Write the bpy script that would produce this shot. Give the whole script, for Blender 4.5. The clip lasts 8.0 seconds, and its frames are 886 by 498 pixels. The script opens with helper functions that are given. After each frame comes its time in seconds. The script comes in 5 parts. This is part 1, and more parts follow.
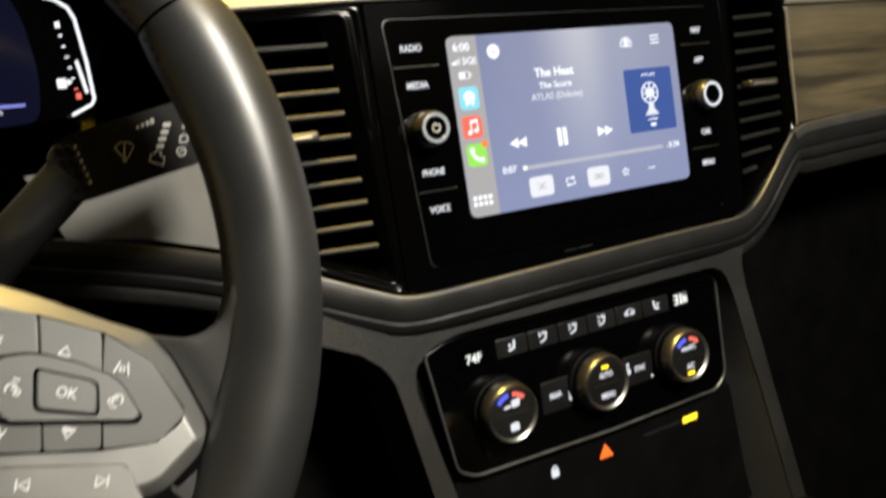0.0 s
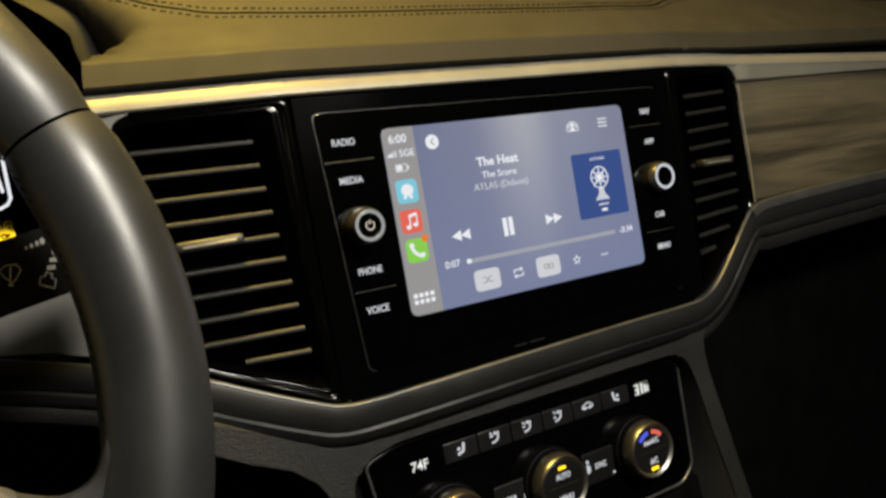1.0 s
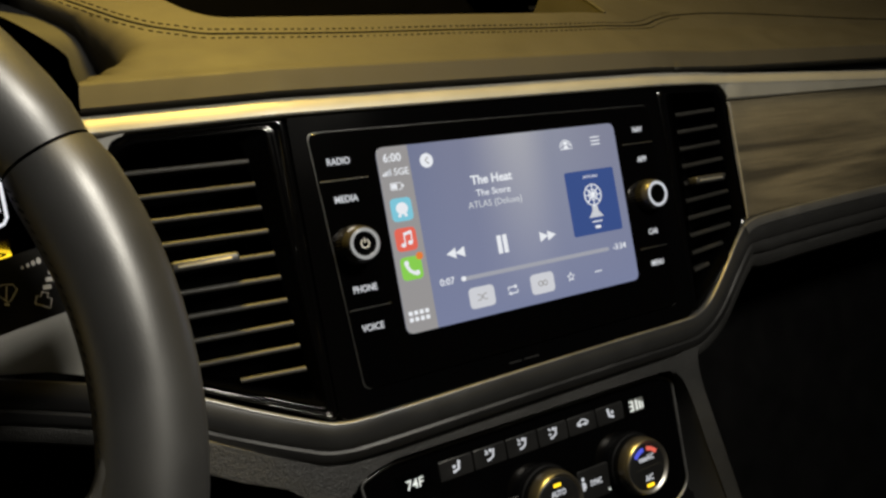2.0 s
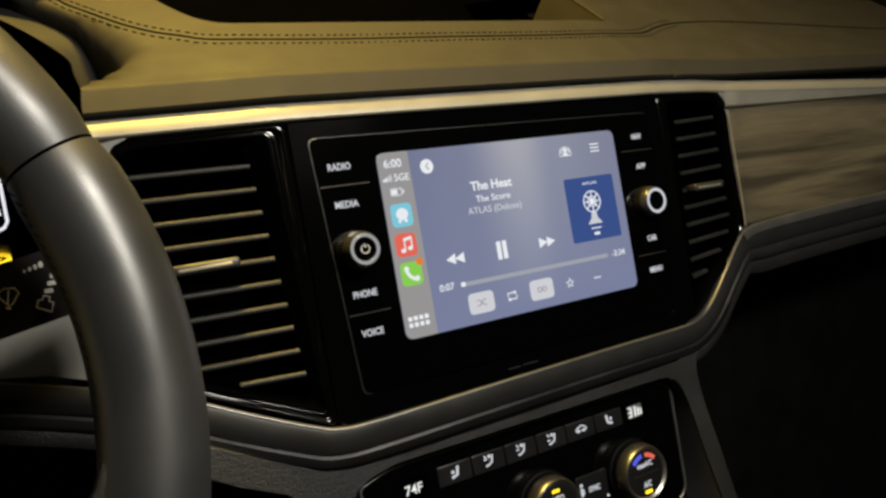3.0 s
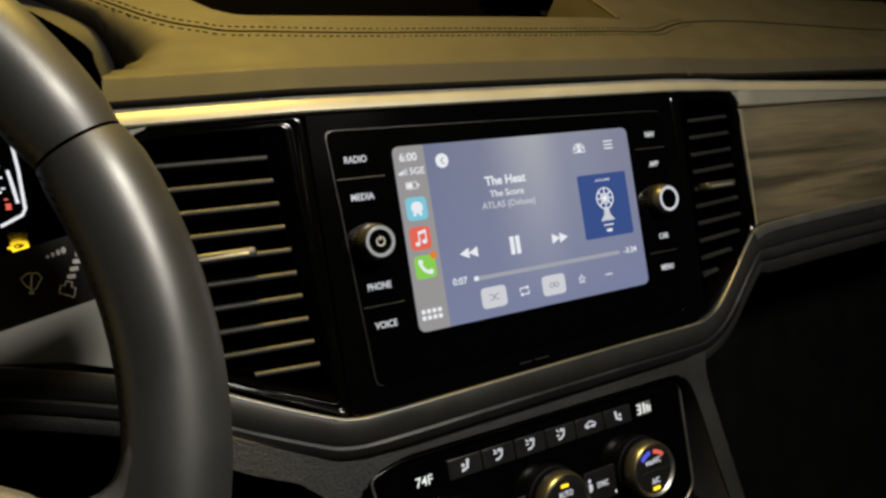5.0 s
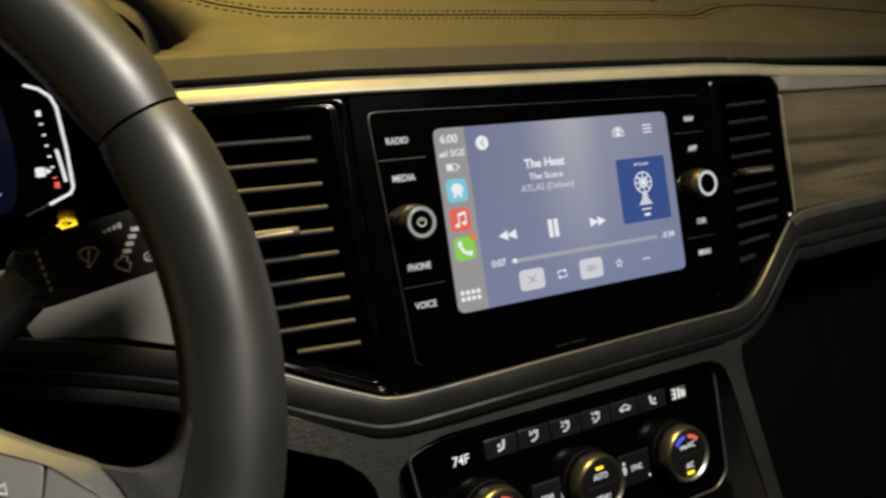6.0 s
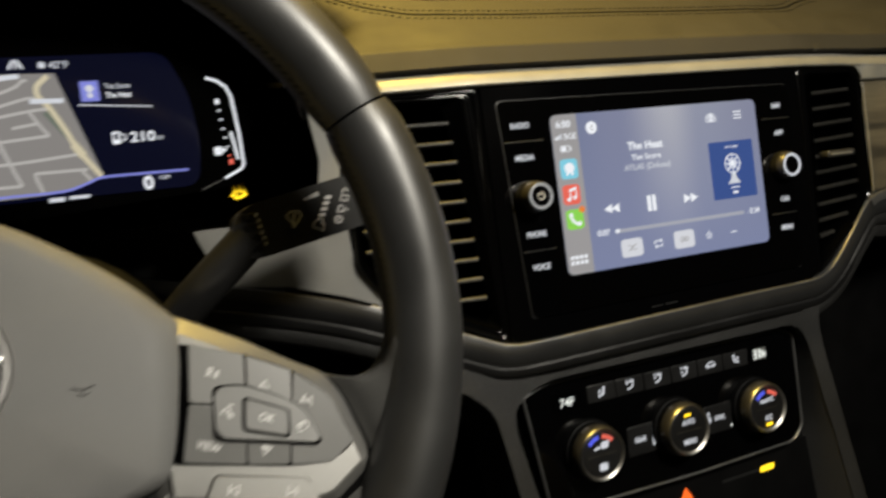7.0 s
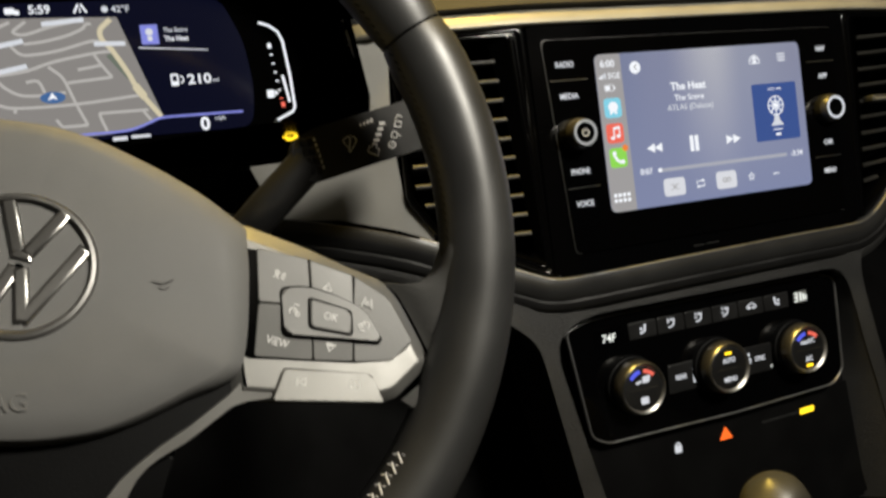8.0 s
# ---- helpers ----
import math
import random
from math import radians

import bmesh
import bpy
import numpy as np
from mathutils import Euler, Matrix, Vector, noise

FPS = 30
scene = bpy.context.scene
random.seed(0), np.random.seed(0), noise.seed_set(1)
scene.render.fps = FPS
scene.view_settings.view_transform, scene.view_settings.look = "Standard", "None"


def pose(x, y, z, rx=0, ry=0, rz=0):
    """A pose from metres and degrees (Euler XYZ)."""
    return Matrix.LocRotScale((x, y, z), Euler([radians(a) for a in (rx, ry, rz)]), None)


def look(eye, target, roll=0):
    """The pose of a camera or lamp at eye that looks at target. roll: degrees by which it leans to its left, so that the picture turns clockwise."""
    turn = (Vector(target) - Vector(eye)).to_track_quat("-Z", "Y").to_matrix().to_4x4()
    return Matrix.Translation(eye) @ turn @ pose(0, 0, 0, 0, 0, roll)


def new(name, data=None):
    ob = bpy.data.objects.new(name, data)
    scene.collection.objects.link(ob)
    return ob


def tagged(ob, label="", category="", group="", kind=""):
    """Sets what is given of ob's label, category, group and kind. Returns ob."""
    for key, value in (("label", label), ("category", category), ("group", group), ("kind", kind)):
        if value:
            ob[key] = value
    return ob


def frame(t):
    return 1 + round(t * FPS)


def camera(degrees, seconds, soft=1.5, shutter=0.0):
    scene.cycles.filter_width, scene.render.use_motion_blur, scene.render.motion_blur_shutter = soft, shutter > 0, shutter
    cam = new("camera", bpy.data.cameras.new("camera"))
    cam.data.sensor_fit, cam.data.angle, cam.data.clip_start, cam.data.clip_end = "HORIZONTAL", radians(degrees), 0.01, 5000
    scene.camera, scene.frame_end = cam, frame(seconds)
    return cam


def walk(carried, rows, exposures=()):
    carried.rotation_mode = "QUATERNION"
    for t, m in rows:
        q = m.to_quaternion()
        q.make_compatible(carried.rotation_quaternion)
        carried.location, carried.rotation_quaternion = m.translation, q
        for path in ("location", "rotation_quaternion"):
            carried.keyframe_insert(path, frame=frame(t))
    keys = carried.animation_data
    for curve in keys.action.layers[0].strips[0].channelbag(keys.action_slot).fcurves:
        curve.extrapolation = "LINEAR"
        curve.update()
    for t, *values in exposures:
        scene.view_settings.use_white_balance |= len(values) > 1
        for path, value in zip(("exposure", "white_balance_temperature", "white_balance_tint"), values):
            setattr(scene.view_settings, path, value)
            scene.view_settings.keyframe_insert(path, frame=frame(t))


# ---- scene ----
# The dash frame D: x to the right along the screen, y into the dash, z up along the screen, in
# millimetres from the screen's lower left corner. It leans back by 15 degrees.
D = pose(0, 0, 0.60, -15, 0, 0)

cam = camera(60.64, 8.0, soft=2.7, shutter=0.75)
PATH = [
    (0, (-0.21288, -0.39105, 0.03004), (0.22436, 0.50260, -0.07097), -8.754),
    (0.0333, (-0.21215, -0.39046, 0.03108), (0.22596, 0.50303, -0.06737), -8.796),
    (0.2, (-0.20723, -0.38649, 0.03803), (0.23667, 0.50590, -0.04327), -9.076),
    (0.5, (-0.18857, -0.38162, 0.04638), (0.26091, 0.50908, -0.02170), -9.344),
    (1, (-0.17563, -0.38118, 0.05006), (0.29205, 0.50196, 0.01332), -9.816),
    (1.5, (-0.17564, -0.38309, 0.05053), (0.29760, 0.49755, 0.02758), -9.992),
    (3, (-0.17784, -0.38420, 0.05089), (0.30223, 0.49298, 0.04163), -9.725),
    (3.5, (-0.17854, -0.38437, 0.05056), (0.30080, 0.49321, 0.04154), -9.573),
    (4, (-0.17812, -0.38471, 0.05101), (0.30023, 0.49341, 0.04229), -9.412),
    (4.5, (-0.18034, -0.38327, 0.05109), (0.29817, 0.49474, 0.03973), -9.166),
    (4.7, (-0.18262, -0.38372, 0.05067), (0.29642, 0.49399, 0.03931), -9.011),
    (5.8, (-0.19052, -0.38116, 0.04729), (0.26456, 0.50907, 0.02761), -8.383),
    (6, (-0.19499, -0.38105, 0.04785), (0.25302, 0.51267, 0.02440), -8.254),
    (6.2, (-0.19921, -0.38056, 0.04624), (0.23798, 0.51849, 0.02213), -8.011),
    (6.5, (-0.21700, -0.39407, 0.04888), (0.19589, 0.51630, 0.02149), -7.885),
    (6.8, (-0.24362, -0.41472, 0.04691), (0.14068, 0.50810, 0.02014), -7.693),
    (7, (-0.25892, -0.43043, 0.04810), (0.11371, 0.49670, 0.00842), -7.504),
    (7.3, (-0.27864, -0.43672, 0.03413), (0.07561, 0.49756, -0.00640), -7.299),
    (7.5, (-0.28268, -0.44048, 0.03313), (0.06142, 0.49726, -0.01412), -7.385),
    (8, (-0.27736, -0.44035, 0.01957), (0.05404, 0.50146, -0.03657), -7.529),
]
walk(cam, [(t, D @ look(eye, target, roll)) for t, eye, target, roll in PATH], [(0, 0.6), (0.5, 0.2), (1.2, 0.0), (6.0, 0.0), (7.0, 0.10), (8.0, 0.20)])

# ---- light: a night cabin, a yellow reading lamp at the header, a dome lamp in the rear ----
world = bpy.data.worlds.new("night")
world.use_nodes = True
scene.world = world
world.node_tree.nodes["Background"].inputs[0].default_value = (0.5, 0.42, 0.28, 1)
world.node_tree.nodes["Background"].inputs[1].default_value = 0.015


def area_lamp(name, eye, target, size, watts, colour):
    data = bpy.data.lights.new(name, "AREA")
    data.shape, data.size, data.energy, data.color = "DISK", size, watts, colour
    ob = new(name, data)
    ob.matrix_world = look(eye, target)
    return ob


area_lamp("reading_lamp_light", (-0.05, 0.12, 1.27), (-0.07, 0.07, 0.7), 0.15, 15.4, (1.0, 0.68, 0.12))
area_lamp("dome_lamp_light", (0.13, -0.63, 1.23), (-0.26, 0.0, 0.65), 0.17, 11.6, (1.0, 0.945, 0.82))


# ---- materials ----
def material(name, colour, rough=0.5, metal=0.0, grain=0.0, size=900.0, spread=0.12, coat=0.0, detail=3.0, spec=0.5):
    """A plain surface with two scales of variation in colour and gloss, and a fine relief."""
    m = bpy.data.materials.new(name)
    m.use_nodes = True
    n, l = m.node_tree.nodes, m.node_tree.links
    b = n["Principled BSDF"]
    b.inputs["Metallic"].default_value = metal
    b.inputs["Coat Weight"].default_value = coat
    b.inputs["Specular IOR Level"].default_value = spec
    b.inputs["Coat Roughness"].default_value = 0.05
    co = n.new("ShaderNodeTexCoord")
    fine, wide = n.new("ShaderNodeTexNoise"), n.new("ShaderNodeTexNoise")
    fine.inputs["Scale"].default_value, wide.inputs["Scale"].default_value = size, size / 45
    fine.inputs["Detail"].default_value = detail
    for tex in (fine, wide):
        l.new(co.outputs["Object"], tex.inputs["Vector"])
    mixed = n.new("ShaderNodeMath")
    mixed.operation = "ADD"
    l.new(fine.outputs["Fac"], mixed.inputs[0])
    l.new(wide.outputs["Fac"], mixed.inputs[1])
    ramp = n.new("ShaderNodeMapRange")
    ramp.inputs["From Min"].default_value, ramp.inputs["From Max"].default_value = 0.6, 1.4
    ramp.inputs["To Min"].default_value, ramp.inputs["To Max"].default_value = 1 - spread, 1 + spread
    l.new(mixed.outputs[0], ramp.inputs["Value"])
    tint = n.new("ShaderNodeVectorMath")
    tint.operation = "SCALE"
    tint.inputs[0].default_value = colour
    l.new(ramp.outputs[0], tint.inputs["Scale"])
    l.new(tint.outputs[0], b.inputs["Base Color"])
    gloss = n.new("ShaderNodeMapRange")
    gloss.inputs["From Min"].default_value, gloss.inputs["From Max"].default_value = 0.3, 0.7
    gloss.inputs["To Min"].default_value, gloss.inputs["To Max"].default_value = max(rough - 0.06, 0.02), rough + 0.06
    l.new(wide.outputs["Fac"], gloss.inputs["Value"])
    l.new(gloss.outputs[0], b.inputs["Roughness"])
    if grain:
        bump = n.new("ShaderNodeBump")
        bump.inputs["Strength"].default_value, bump.inputs["Distance"].default_value = grain, 0.0006
        l.new(fine.outputs["Fac"], bump.inputs["Height"])
        l.new(bump.outputs[0], b.inputs["Normal"])
    return m


def glow(name, colour, strength=1.0):
    """A lit display element."""
    m = bpy.data.materials.new(name)
    m.use_nodes = True
    b = m.node_tree.nodes["Principled BSDF"]
    b.inputs["Base Color"].default_value = (0.002, 0.002, 0.002, 1)
    b.inputs["Roughness"].default_value = 0.12
    b.inputs["Specular IOR Level"].default_value = 0.12
    b.inputs["Emission Color"].default_value = (*colour, 1)
    b.inputs["Emission Strength"].default_value = strength
    return m


def display_material():
    """The player's backdrop: slate blue with a paler upright streak."""
    m = glow("display_backdrop", (0.09, 0.105, 0.21))
    n, l = m.node_tree.nodes, m.node_tree.links
    co, sep = n.new("ShaderNodeTexCoord"), n.new("ShaderNodeSeparateXYZ")
    l.new(co.outputs["Generated"], sep.inputs[0])
    ramp = n.new("ShaderNodeValToRGB")
    ramp.color_ramp.interpolation = "EASE"
    stops = [(0.0, (0.15, 0.175, 0.28)), (0.30, (0.19, 0.205, 0.30)), (0.55, (0.37, 0.375, 0.42)), (0.70, (0.25, 0.265, 0.34)), (1.0, (0.21, 0.22, 0.30))]
    for k, (at, c) in enumerate(stops):
        e = ramp.color_ramp.elements[k] if k < 2 else ramp.color_ramp.elements.new(at)
        e.position, e.color = at, (*c, 1)
    l.new(sep.outputs["X"], ramp.inputs[0])
    low = n.new("ShaderNodeMix")
    low.data_type = "RGBA"
    l.new(sep.outputs["Z"], low.inputs["Factor"])
    low.inputs["A"].default_value = (0.185, 0.21, 0.335, 1)
    l.new(ramp.outputs[0], low.inputs["B"])
    l.new(low.outputs["Result"], n["Principled BSDF"].inputs["Emission Color"])
    return m


def wood_material():
    """Grey-brown open-pored wood trim, grain along x."""
    m = material("wood", (0.10, 0.085, 0.065), 0.5, 0, 0.25, 260)
    n, l = m.node_tree.nodes, m.node_tree.links
    co, stretch = n.new("ShaderNodeTexCoord"), n.new("ShaderNodeMapping")
    stretch.inputs["Scale"].default_value = (0.42, 4.0, 8.0)
    l.new(co.outputs["Object"], stretch.inputs["Vector"])
    wave, fibre = n.new("ShaderNodeTexNoise"), n.new("ShaderNodeTexNoise")
    wave.inputs["Scale"].default_value, wave.inputs["Detail"].default_value, wave.inputs["Distortion"].default_value = 6.0, 5.0, 0.6
    fibre.inputs["Scale"].default_value, fibre.inputs["Detail"].default_value = 60.0, 4.0
    l.new(stretch.outputs[0], wave.inputs["Vector"])
    l.new(stretch.outputs[0], fibre.inputs["Vector"])
    ramp = n.new("ShaderNodeValToRGB")
    ramp.color_ramp.elements[0].position, ramp.color_ramp.elements[0].color = 0.43, (0.026, 0.0215, 0.0135, 1)
    ramp.color_ramp.elements[1].position, ramp.color_ramp.elements[1].color = 0.56, (0.080, 0.066, 0.040, 1)
    l.new(wave.outputs["Fac"], ramp.inputs[0])
    mix = n.new("ShaderNodeMix")
    mix.data_type, mix.blend_type = "RGBA", "OVERLAY"
    mix.inputs["Factor"].default_value = 0.45
    l.new(ramp.outputs[0], mix.inputs["A"])
    l.new(fibre.outputs["Fac"], mix.inputs["B"])
    l.new(mix.outputs["Result"], n["Principled BSDF"].inputs["Base Color"])
    return m


PAD = material("soft_pad", (0.0185, 0.0166, 0.0125), 0.7, 0, 0.12, 1800, 0.10, spec=0.2)
GRAINED = material("grained_plastic", (0.0083, 0.0083, 0.0082), 0.52, 0, 1.0, 1100, 0.25)
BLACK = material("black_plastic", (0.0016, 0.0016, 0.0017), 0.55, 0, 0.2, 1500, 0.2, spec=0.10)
# Near-zero black, no gloss: shade of tray, vent ducts and hood put into colour.
RECESS_BLACK = material("recess_black", (0.0007, 0.0007, 0.0007), 0.95, 0, 0.2, 1500, 0.2, spec=0.0)
DARK = material("dark_plastic", (0.015, 0.015, 0.0155), 0.42, 0, 0.2, 1200, 0.15)
GLOSS = material("gloss_black", (0.0008, 0.0008, 0.0009), 0.09, 0, 0.0, 400, 0.1, coat=0.1, spec=0.3)
GLASS = material("black_glass", (0.0006, 0.0006, 0.0007), 0.06, 0, 0.0, 300, 0.1, coat=0.4)
SILVER = material("satin_silver", (0.20, 0.192, 0.165), 0.48, 0.45, 0.04, 2500, 0.06)
PANEL_SILVER = material("satin_silver_paint", (0.20, 0.198, 0.188), 0.55, 0.1, 0.04, 2500, 0.06)
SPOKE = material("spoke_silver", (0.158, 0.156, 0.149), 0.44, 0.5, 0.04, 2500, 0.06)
EDGE = material("edge_silver", (0.19, 0.19, 0.19), 0.38, 0.85, 0.04, 2500, 0.06)
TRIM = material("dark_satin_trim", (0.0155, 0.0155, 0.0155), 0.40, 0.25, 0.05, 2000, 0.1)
CHROME = material("chrome", (0.32, 0.315, 0.31), 0.31, 1.0, 0.0, 500, 0.05)
LEVER = material("lever_silver", (0.040, 0.039, 0.036), 0.42, 0.5, 0.04, 2500, 0.06)
SATIN = material("satin_chrome", (0.30, 0.295, 0.285), 0.36, 1.0, 0.0, 500, 0.05)
KNOB = material("knob_satin", (0.034, 0.032, 0.029), 0.33, 0.5, 0.05, 1500, 0.1)
# Rim leather lightened: the light on the spoke bridges is put into the colour.
GRIP = material("lightened_leather", (0.060, 0.059, 0.057), 0.46, 0, 0.16, 1300, 0.22)
LEATHER = material("rim_leather", (0.0165, 0.0165, 0.0164), 0.42, 0, 0.06, 1300, 0.10, spec=0.7)
HUB = material("airbag_vinyl", (0.108, 0.107, 0.105), 0.6, 0, 0.12, 2600, 0.08, spec=0.25)
KEYMAT = material("wheel_keys", (0.095, 0.094, 0.091), 0.42, 0, 0.1, 1500, 0.1)
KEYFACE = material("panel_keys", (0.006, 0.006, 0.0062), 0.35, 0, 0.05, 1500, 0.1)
# Darker than the pad: the shade on hood and cheek is put into the colour.
HOOD = material("hood_shaded", (0.0050, 0.0050, 0.0054), 0.65, 0, 0.3, 1500, 0.2, spec=0.3)
SLAT = material("vent_slat", (0.0105, 0.010, 0.0088), 0.5, 0, 0.1, 1500, 0.1, spec=0.35)
KEYPRINT = material("key_print", (0.52, 0.515, 0.51), 0.6, 0, 0.0, 900, 0.08)
THREAD = material("thread", (0.0035, 0.0032, 0.0025), 0.9, 0, 0.3, 4000, 0.2, spec=0.0)
STITCH = material("stitch_thread", (0.0075, 0.0066, 0.0047), 0.9, 0, 0.3, 4000, 0.2, spec=0.05)
PALE_THREAD = material("pale_thread", (0.60, 0.60, 0.60), 0.8, 0, 0.3, 4000, 0.2)
PRINT = material("white_print", (0.40, 0.40, 0.40), 0.6, 0, 0.0, 900, 0.1)
CARPET = material("carpet", (0.010, 0.010, 0.0105), 0.95, 0, 1.0, 900, 0.3)
# Headliner out of view, made paler so that it bounces fill into the cabin.
LINER = material("headliner", (0.36, 0.35, 0.33), 0.95, 0, 0.5, 700, 0.1)
GLASSPANE = material("clear_glass", (0.9, 0.9, 0.9), 0.06, 0, 0, 50, 0.02)
GLASSPANE.node_tree.nodes["Principled BSDF"].inputs["Transmission Weight"].default_value = 1.0
WOOD = wood_material()
BACKDROP = display_material()
WHITE = glow("white_lit", (0.80, 0.82, 0.86), 1.0)
KEYLIT = glow("key_lit", (0.78, 0.80, 0.84), 0.74)
DIM = glow("dim_lit", (0.32, 0.32, 0.31), 1.0)
PALE = glow("pale_lit", (0.58, 0.60, 0.64), 1.0)
SIDEBAR = glow("sidebar_lit", (0.30, 0.29, 0.29), 1.0)
TILE = glow("tile_lit", (0.60, 0.61, 0.65), 1.0)
BAR = glow("track_lit", (0.34, 0.35, 0.40), 1.0)
CYAN = glow("cyan_lit", (0.20, 0.55, 0.68), 1.0)
RED = glow("red_lit", (0.75, 0.13, 0.09), 1.0)
GREEN = glow("green_lit", (0.24, 0.60, 0.08), 1.0)
ORANGE = glow("orange_lit", (0.75, 0.20, 0.04), 1.0)
ART = glow("art_lit", (0.038, 0.075, 0.24), 1.0)
AMBER = glow("amber_lit", (0.95, 0.62, 0.02), 1.8)
HAZARD = glow("hazard_lit", (0.95, 0.14, 0.02), 1.2)
BLUE = glow("blue_lit", (0.09, 0.11, 0.70), 1.0)
NAVY = glow("navy_lit", (0.0012, 0.0018, 0.010), 1.0)
MAP = glow("map_lit", (0.215, 0.203, 0.192), 1.0)
ROAD = glow("road_lit", (0.40, 0.385, 0.365), 1.0)
HIGHWAY = glow("highway_lit", (0.55, 0.49, 0.34), 1.0)
PARK = glow("park_lit", (0.13, 0.15, 0.12), 1.0)
ROUTE = glow("route_lit", (0.20, 0.22, 0.62), 1.0)
PIN = glow("pin_lit", (0.05, 0.12, 0.28), 1.0)
LCD = glow("lcd_lit", (0.85, 0.88, 0.82), 1.0)
LCDCELL = glow("lcd_cell", (0.10, 0.10, 0.085), 1.0)


# ---- shapes, in millimetres ----
ORIGIN = {}


def bend(x):
    """How far the dash front falls back at x."""
    d = abs(x - 86)
    return 0.13 * max(0.0, min(d, 225) - 135) + 0.025 * max(0.0, d - 225)


def thing(name, origin, label, category, base=None, kind="", group=""):
    ob = new(name)
    ob.empty_display_size = 0.02
    ob.matrix_world = (D if base is None else base) @ Matrix.Translation(Vector(origin) * 0.001)
    ORIGIN[ob.name] = Vector(origin)
    return tagged(ob, label, category, group, kind)


def part(name, bm, mat, parent, label="", sharp=0.6):
    """Links a bmesh, built in millimetres of its frame, as one mesh under a thing or a part."""
    o = ORIGIN[parent.name]
    bmesh.ops.recalc_face_normals(bm, faces=bm.faces)
    for v in bm.verts:
        v.co = (v.co - o) * 0.001
    for f in bm.faces:
        f.smooth = True
    for e in bm.edges:
        if len(e.link_faces) == 2 and e.calc_face_angle(0) > sharp:
            e.smooth = False
    me = bpy.data.meshes.new(name)
    bm.to_mesh(me)
    bm.free()
    me.materials.append(mat)
    ob = new(name, me)
    ob.parent = parent
    ORIGIN[ob.name] = o
    if label:
        ob["label"] = label
    return ob


def bent(bm, f=bend):
    for v in bm.verts:
        v.co.y += f(v.co.x)
    return bm


def rounded(pts, r, n=4):
    """The polygon with its corners rounded; r is one radius or a list."""
    out, k = [], len(pts)
    for i in range(k):
        p, a, b = (Vector(pts[j % k]) for j in (i, i - 1, i + 1))
        radius = r[i] if isinstance(r, (list, tuple)) else r
        if radius <= 0:
            out.append(tuple(p))
            continue
        da, db = a - p, b - p
        cut = min(radius, 0.45 * da.length, 0.45 * db.length)
        s, e = p + da.normalized() * cut, p + db.normalized() * cut
        for j in range(n + 1):
            t = j / n
            out.append(tuple(s * (1 - t) ** 2 + p * 2 * t * (1 - t) + e * t * t))
    return out


def mark_cap(bm, y0):
    """Keeps a flat front flat: its border is a crisp edge."""
    for f in bm.faces:
        if len(f.verts) > 3 and all(abs(v.co.y - y0) < 0.001 for v in f.verts):
            for e in f.edges:
                e.smooth = False


def plate(pts, y0, y1, bevel=0.0, seg=2, tri=False):
    """A solid plate: the outline in x and z, its front at y0 and its back at y1."""
    bm = bmesh.new()
    front = [bm.verts.new((x, y0, z)) for x, z in pts]
    back = [bm.verts.new((x, y1, z)) for x, z in pts]
    face = bm.faces.new(front)
    bm.faces.new(list(reversed(back)))
    k = len(pts)
    for i in range(k):
        bm.faces.new((front[i], back[i], back[(i + 1) % k], front[(i + 1) % k]))
    if bevel:
        bmesh.ops.bevel(bm, geom=list(face.edges), offset=bevel, segments=seg, affect="EDGES", profile=0.5, clamp_overlap=True)
    mark_cap(bm, y0)
    if tri:
        bmesh.ops.triangulate(bm, faces=bm.faces)
    return bm


def pillow(pts, y0, y1, profile):
    """A solid plate whose front edge is worked: profile of (inset, depth) from the edge inwards."""
    k = len(pts)
    area = sum(pts[i][0] * pts[(i + 1) % k][1] - pts[(i + 1) % k][0] * pts[i][1] for i in range(k))
    turn = 1 if area > 0 else -1

    def inset(w):
        out = []
        for i in range(k):
            p, a, b = Vector(pts[i]), Vector(pts[i - 1]), Vector(pts[(i + 1) % k])
            u, v = (p - a).normalized(), (b - p).normalized()
            n = Vector((-u.y - v.y, u.x + v.x)).normalized() * turn
            c = max(0.5, n.dot(Vector((-u.y, u.x)) * turn))
            out.append(p + n * w / c)
        return out

    bm = bmesh.new()
    rows = [[bm.verts.new((p[0], y1, p[1])) for p in pts]]
    for w, d in profile:
        rows.append([bm.verts.new((p.x, y0 + d, p.y)) for p in inset(w)])
    for a, b in zip(rows, rows[1:]):
        for i in range(k):
            bm.faces.new((a[i], a[(i + 1) % k], b[(i + 1) % k], b[i]))
    bm.faces.new(rows[-1])
    bm.faces.new(list(reversed(rows[0])))
    mark_cap(bm, y0 + profile[-1][1])
    return bm


def ring(outer, inner, y0, y1, inset=0.0):
    """A frame between two outlines with equally many corners. inset: how far the inner edge lies back."""
    bm = bmesh.new()
    k = len(outer)
    fo = [bm.verts.new((x, y0, z)) for x, z in outer]
    fi = [bm.verts.new((x, y0 + inset, z)) for x, z in inner]
    bo = [bm.verts.new((x, y1, z)) for x, z in outer]
    bi = [bm.verts.new((x, y1, z)) for x, z in inner]
    for i in range(k):
        j = (i + 1) % k
        for a, b in ((fo, fi), (fi, bi), (bi, bo), (bo, fo)):
            bm.faces.new((a[i], a[j], b[j], b[i]))
    return bm


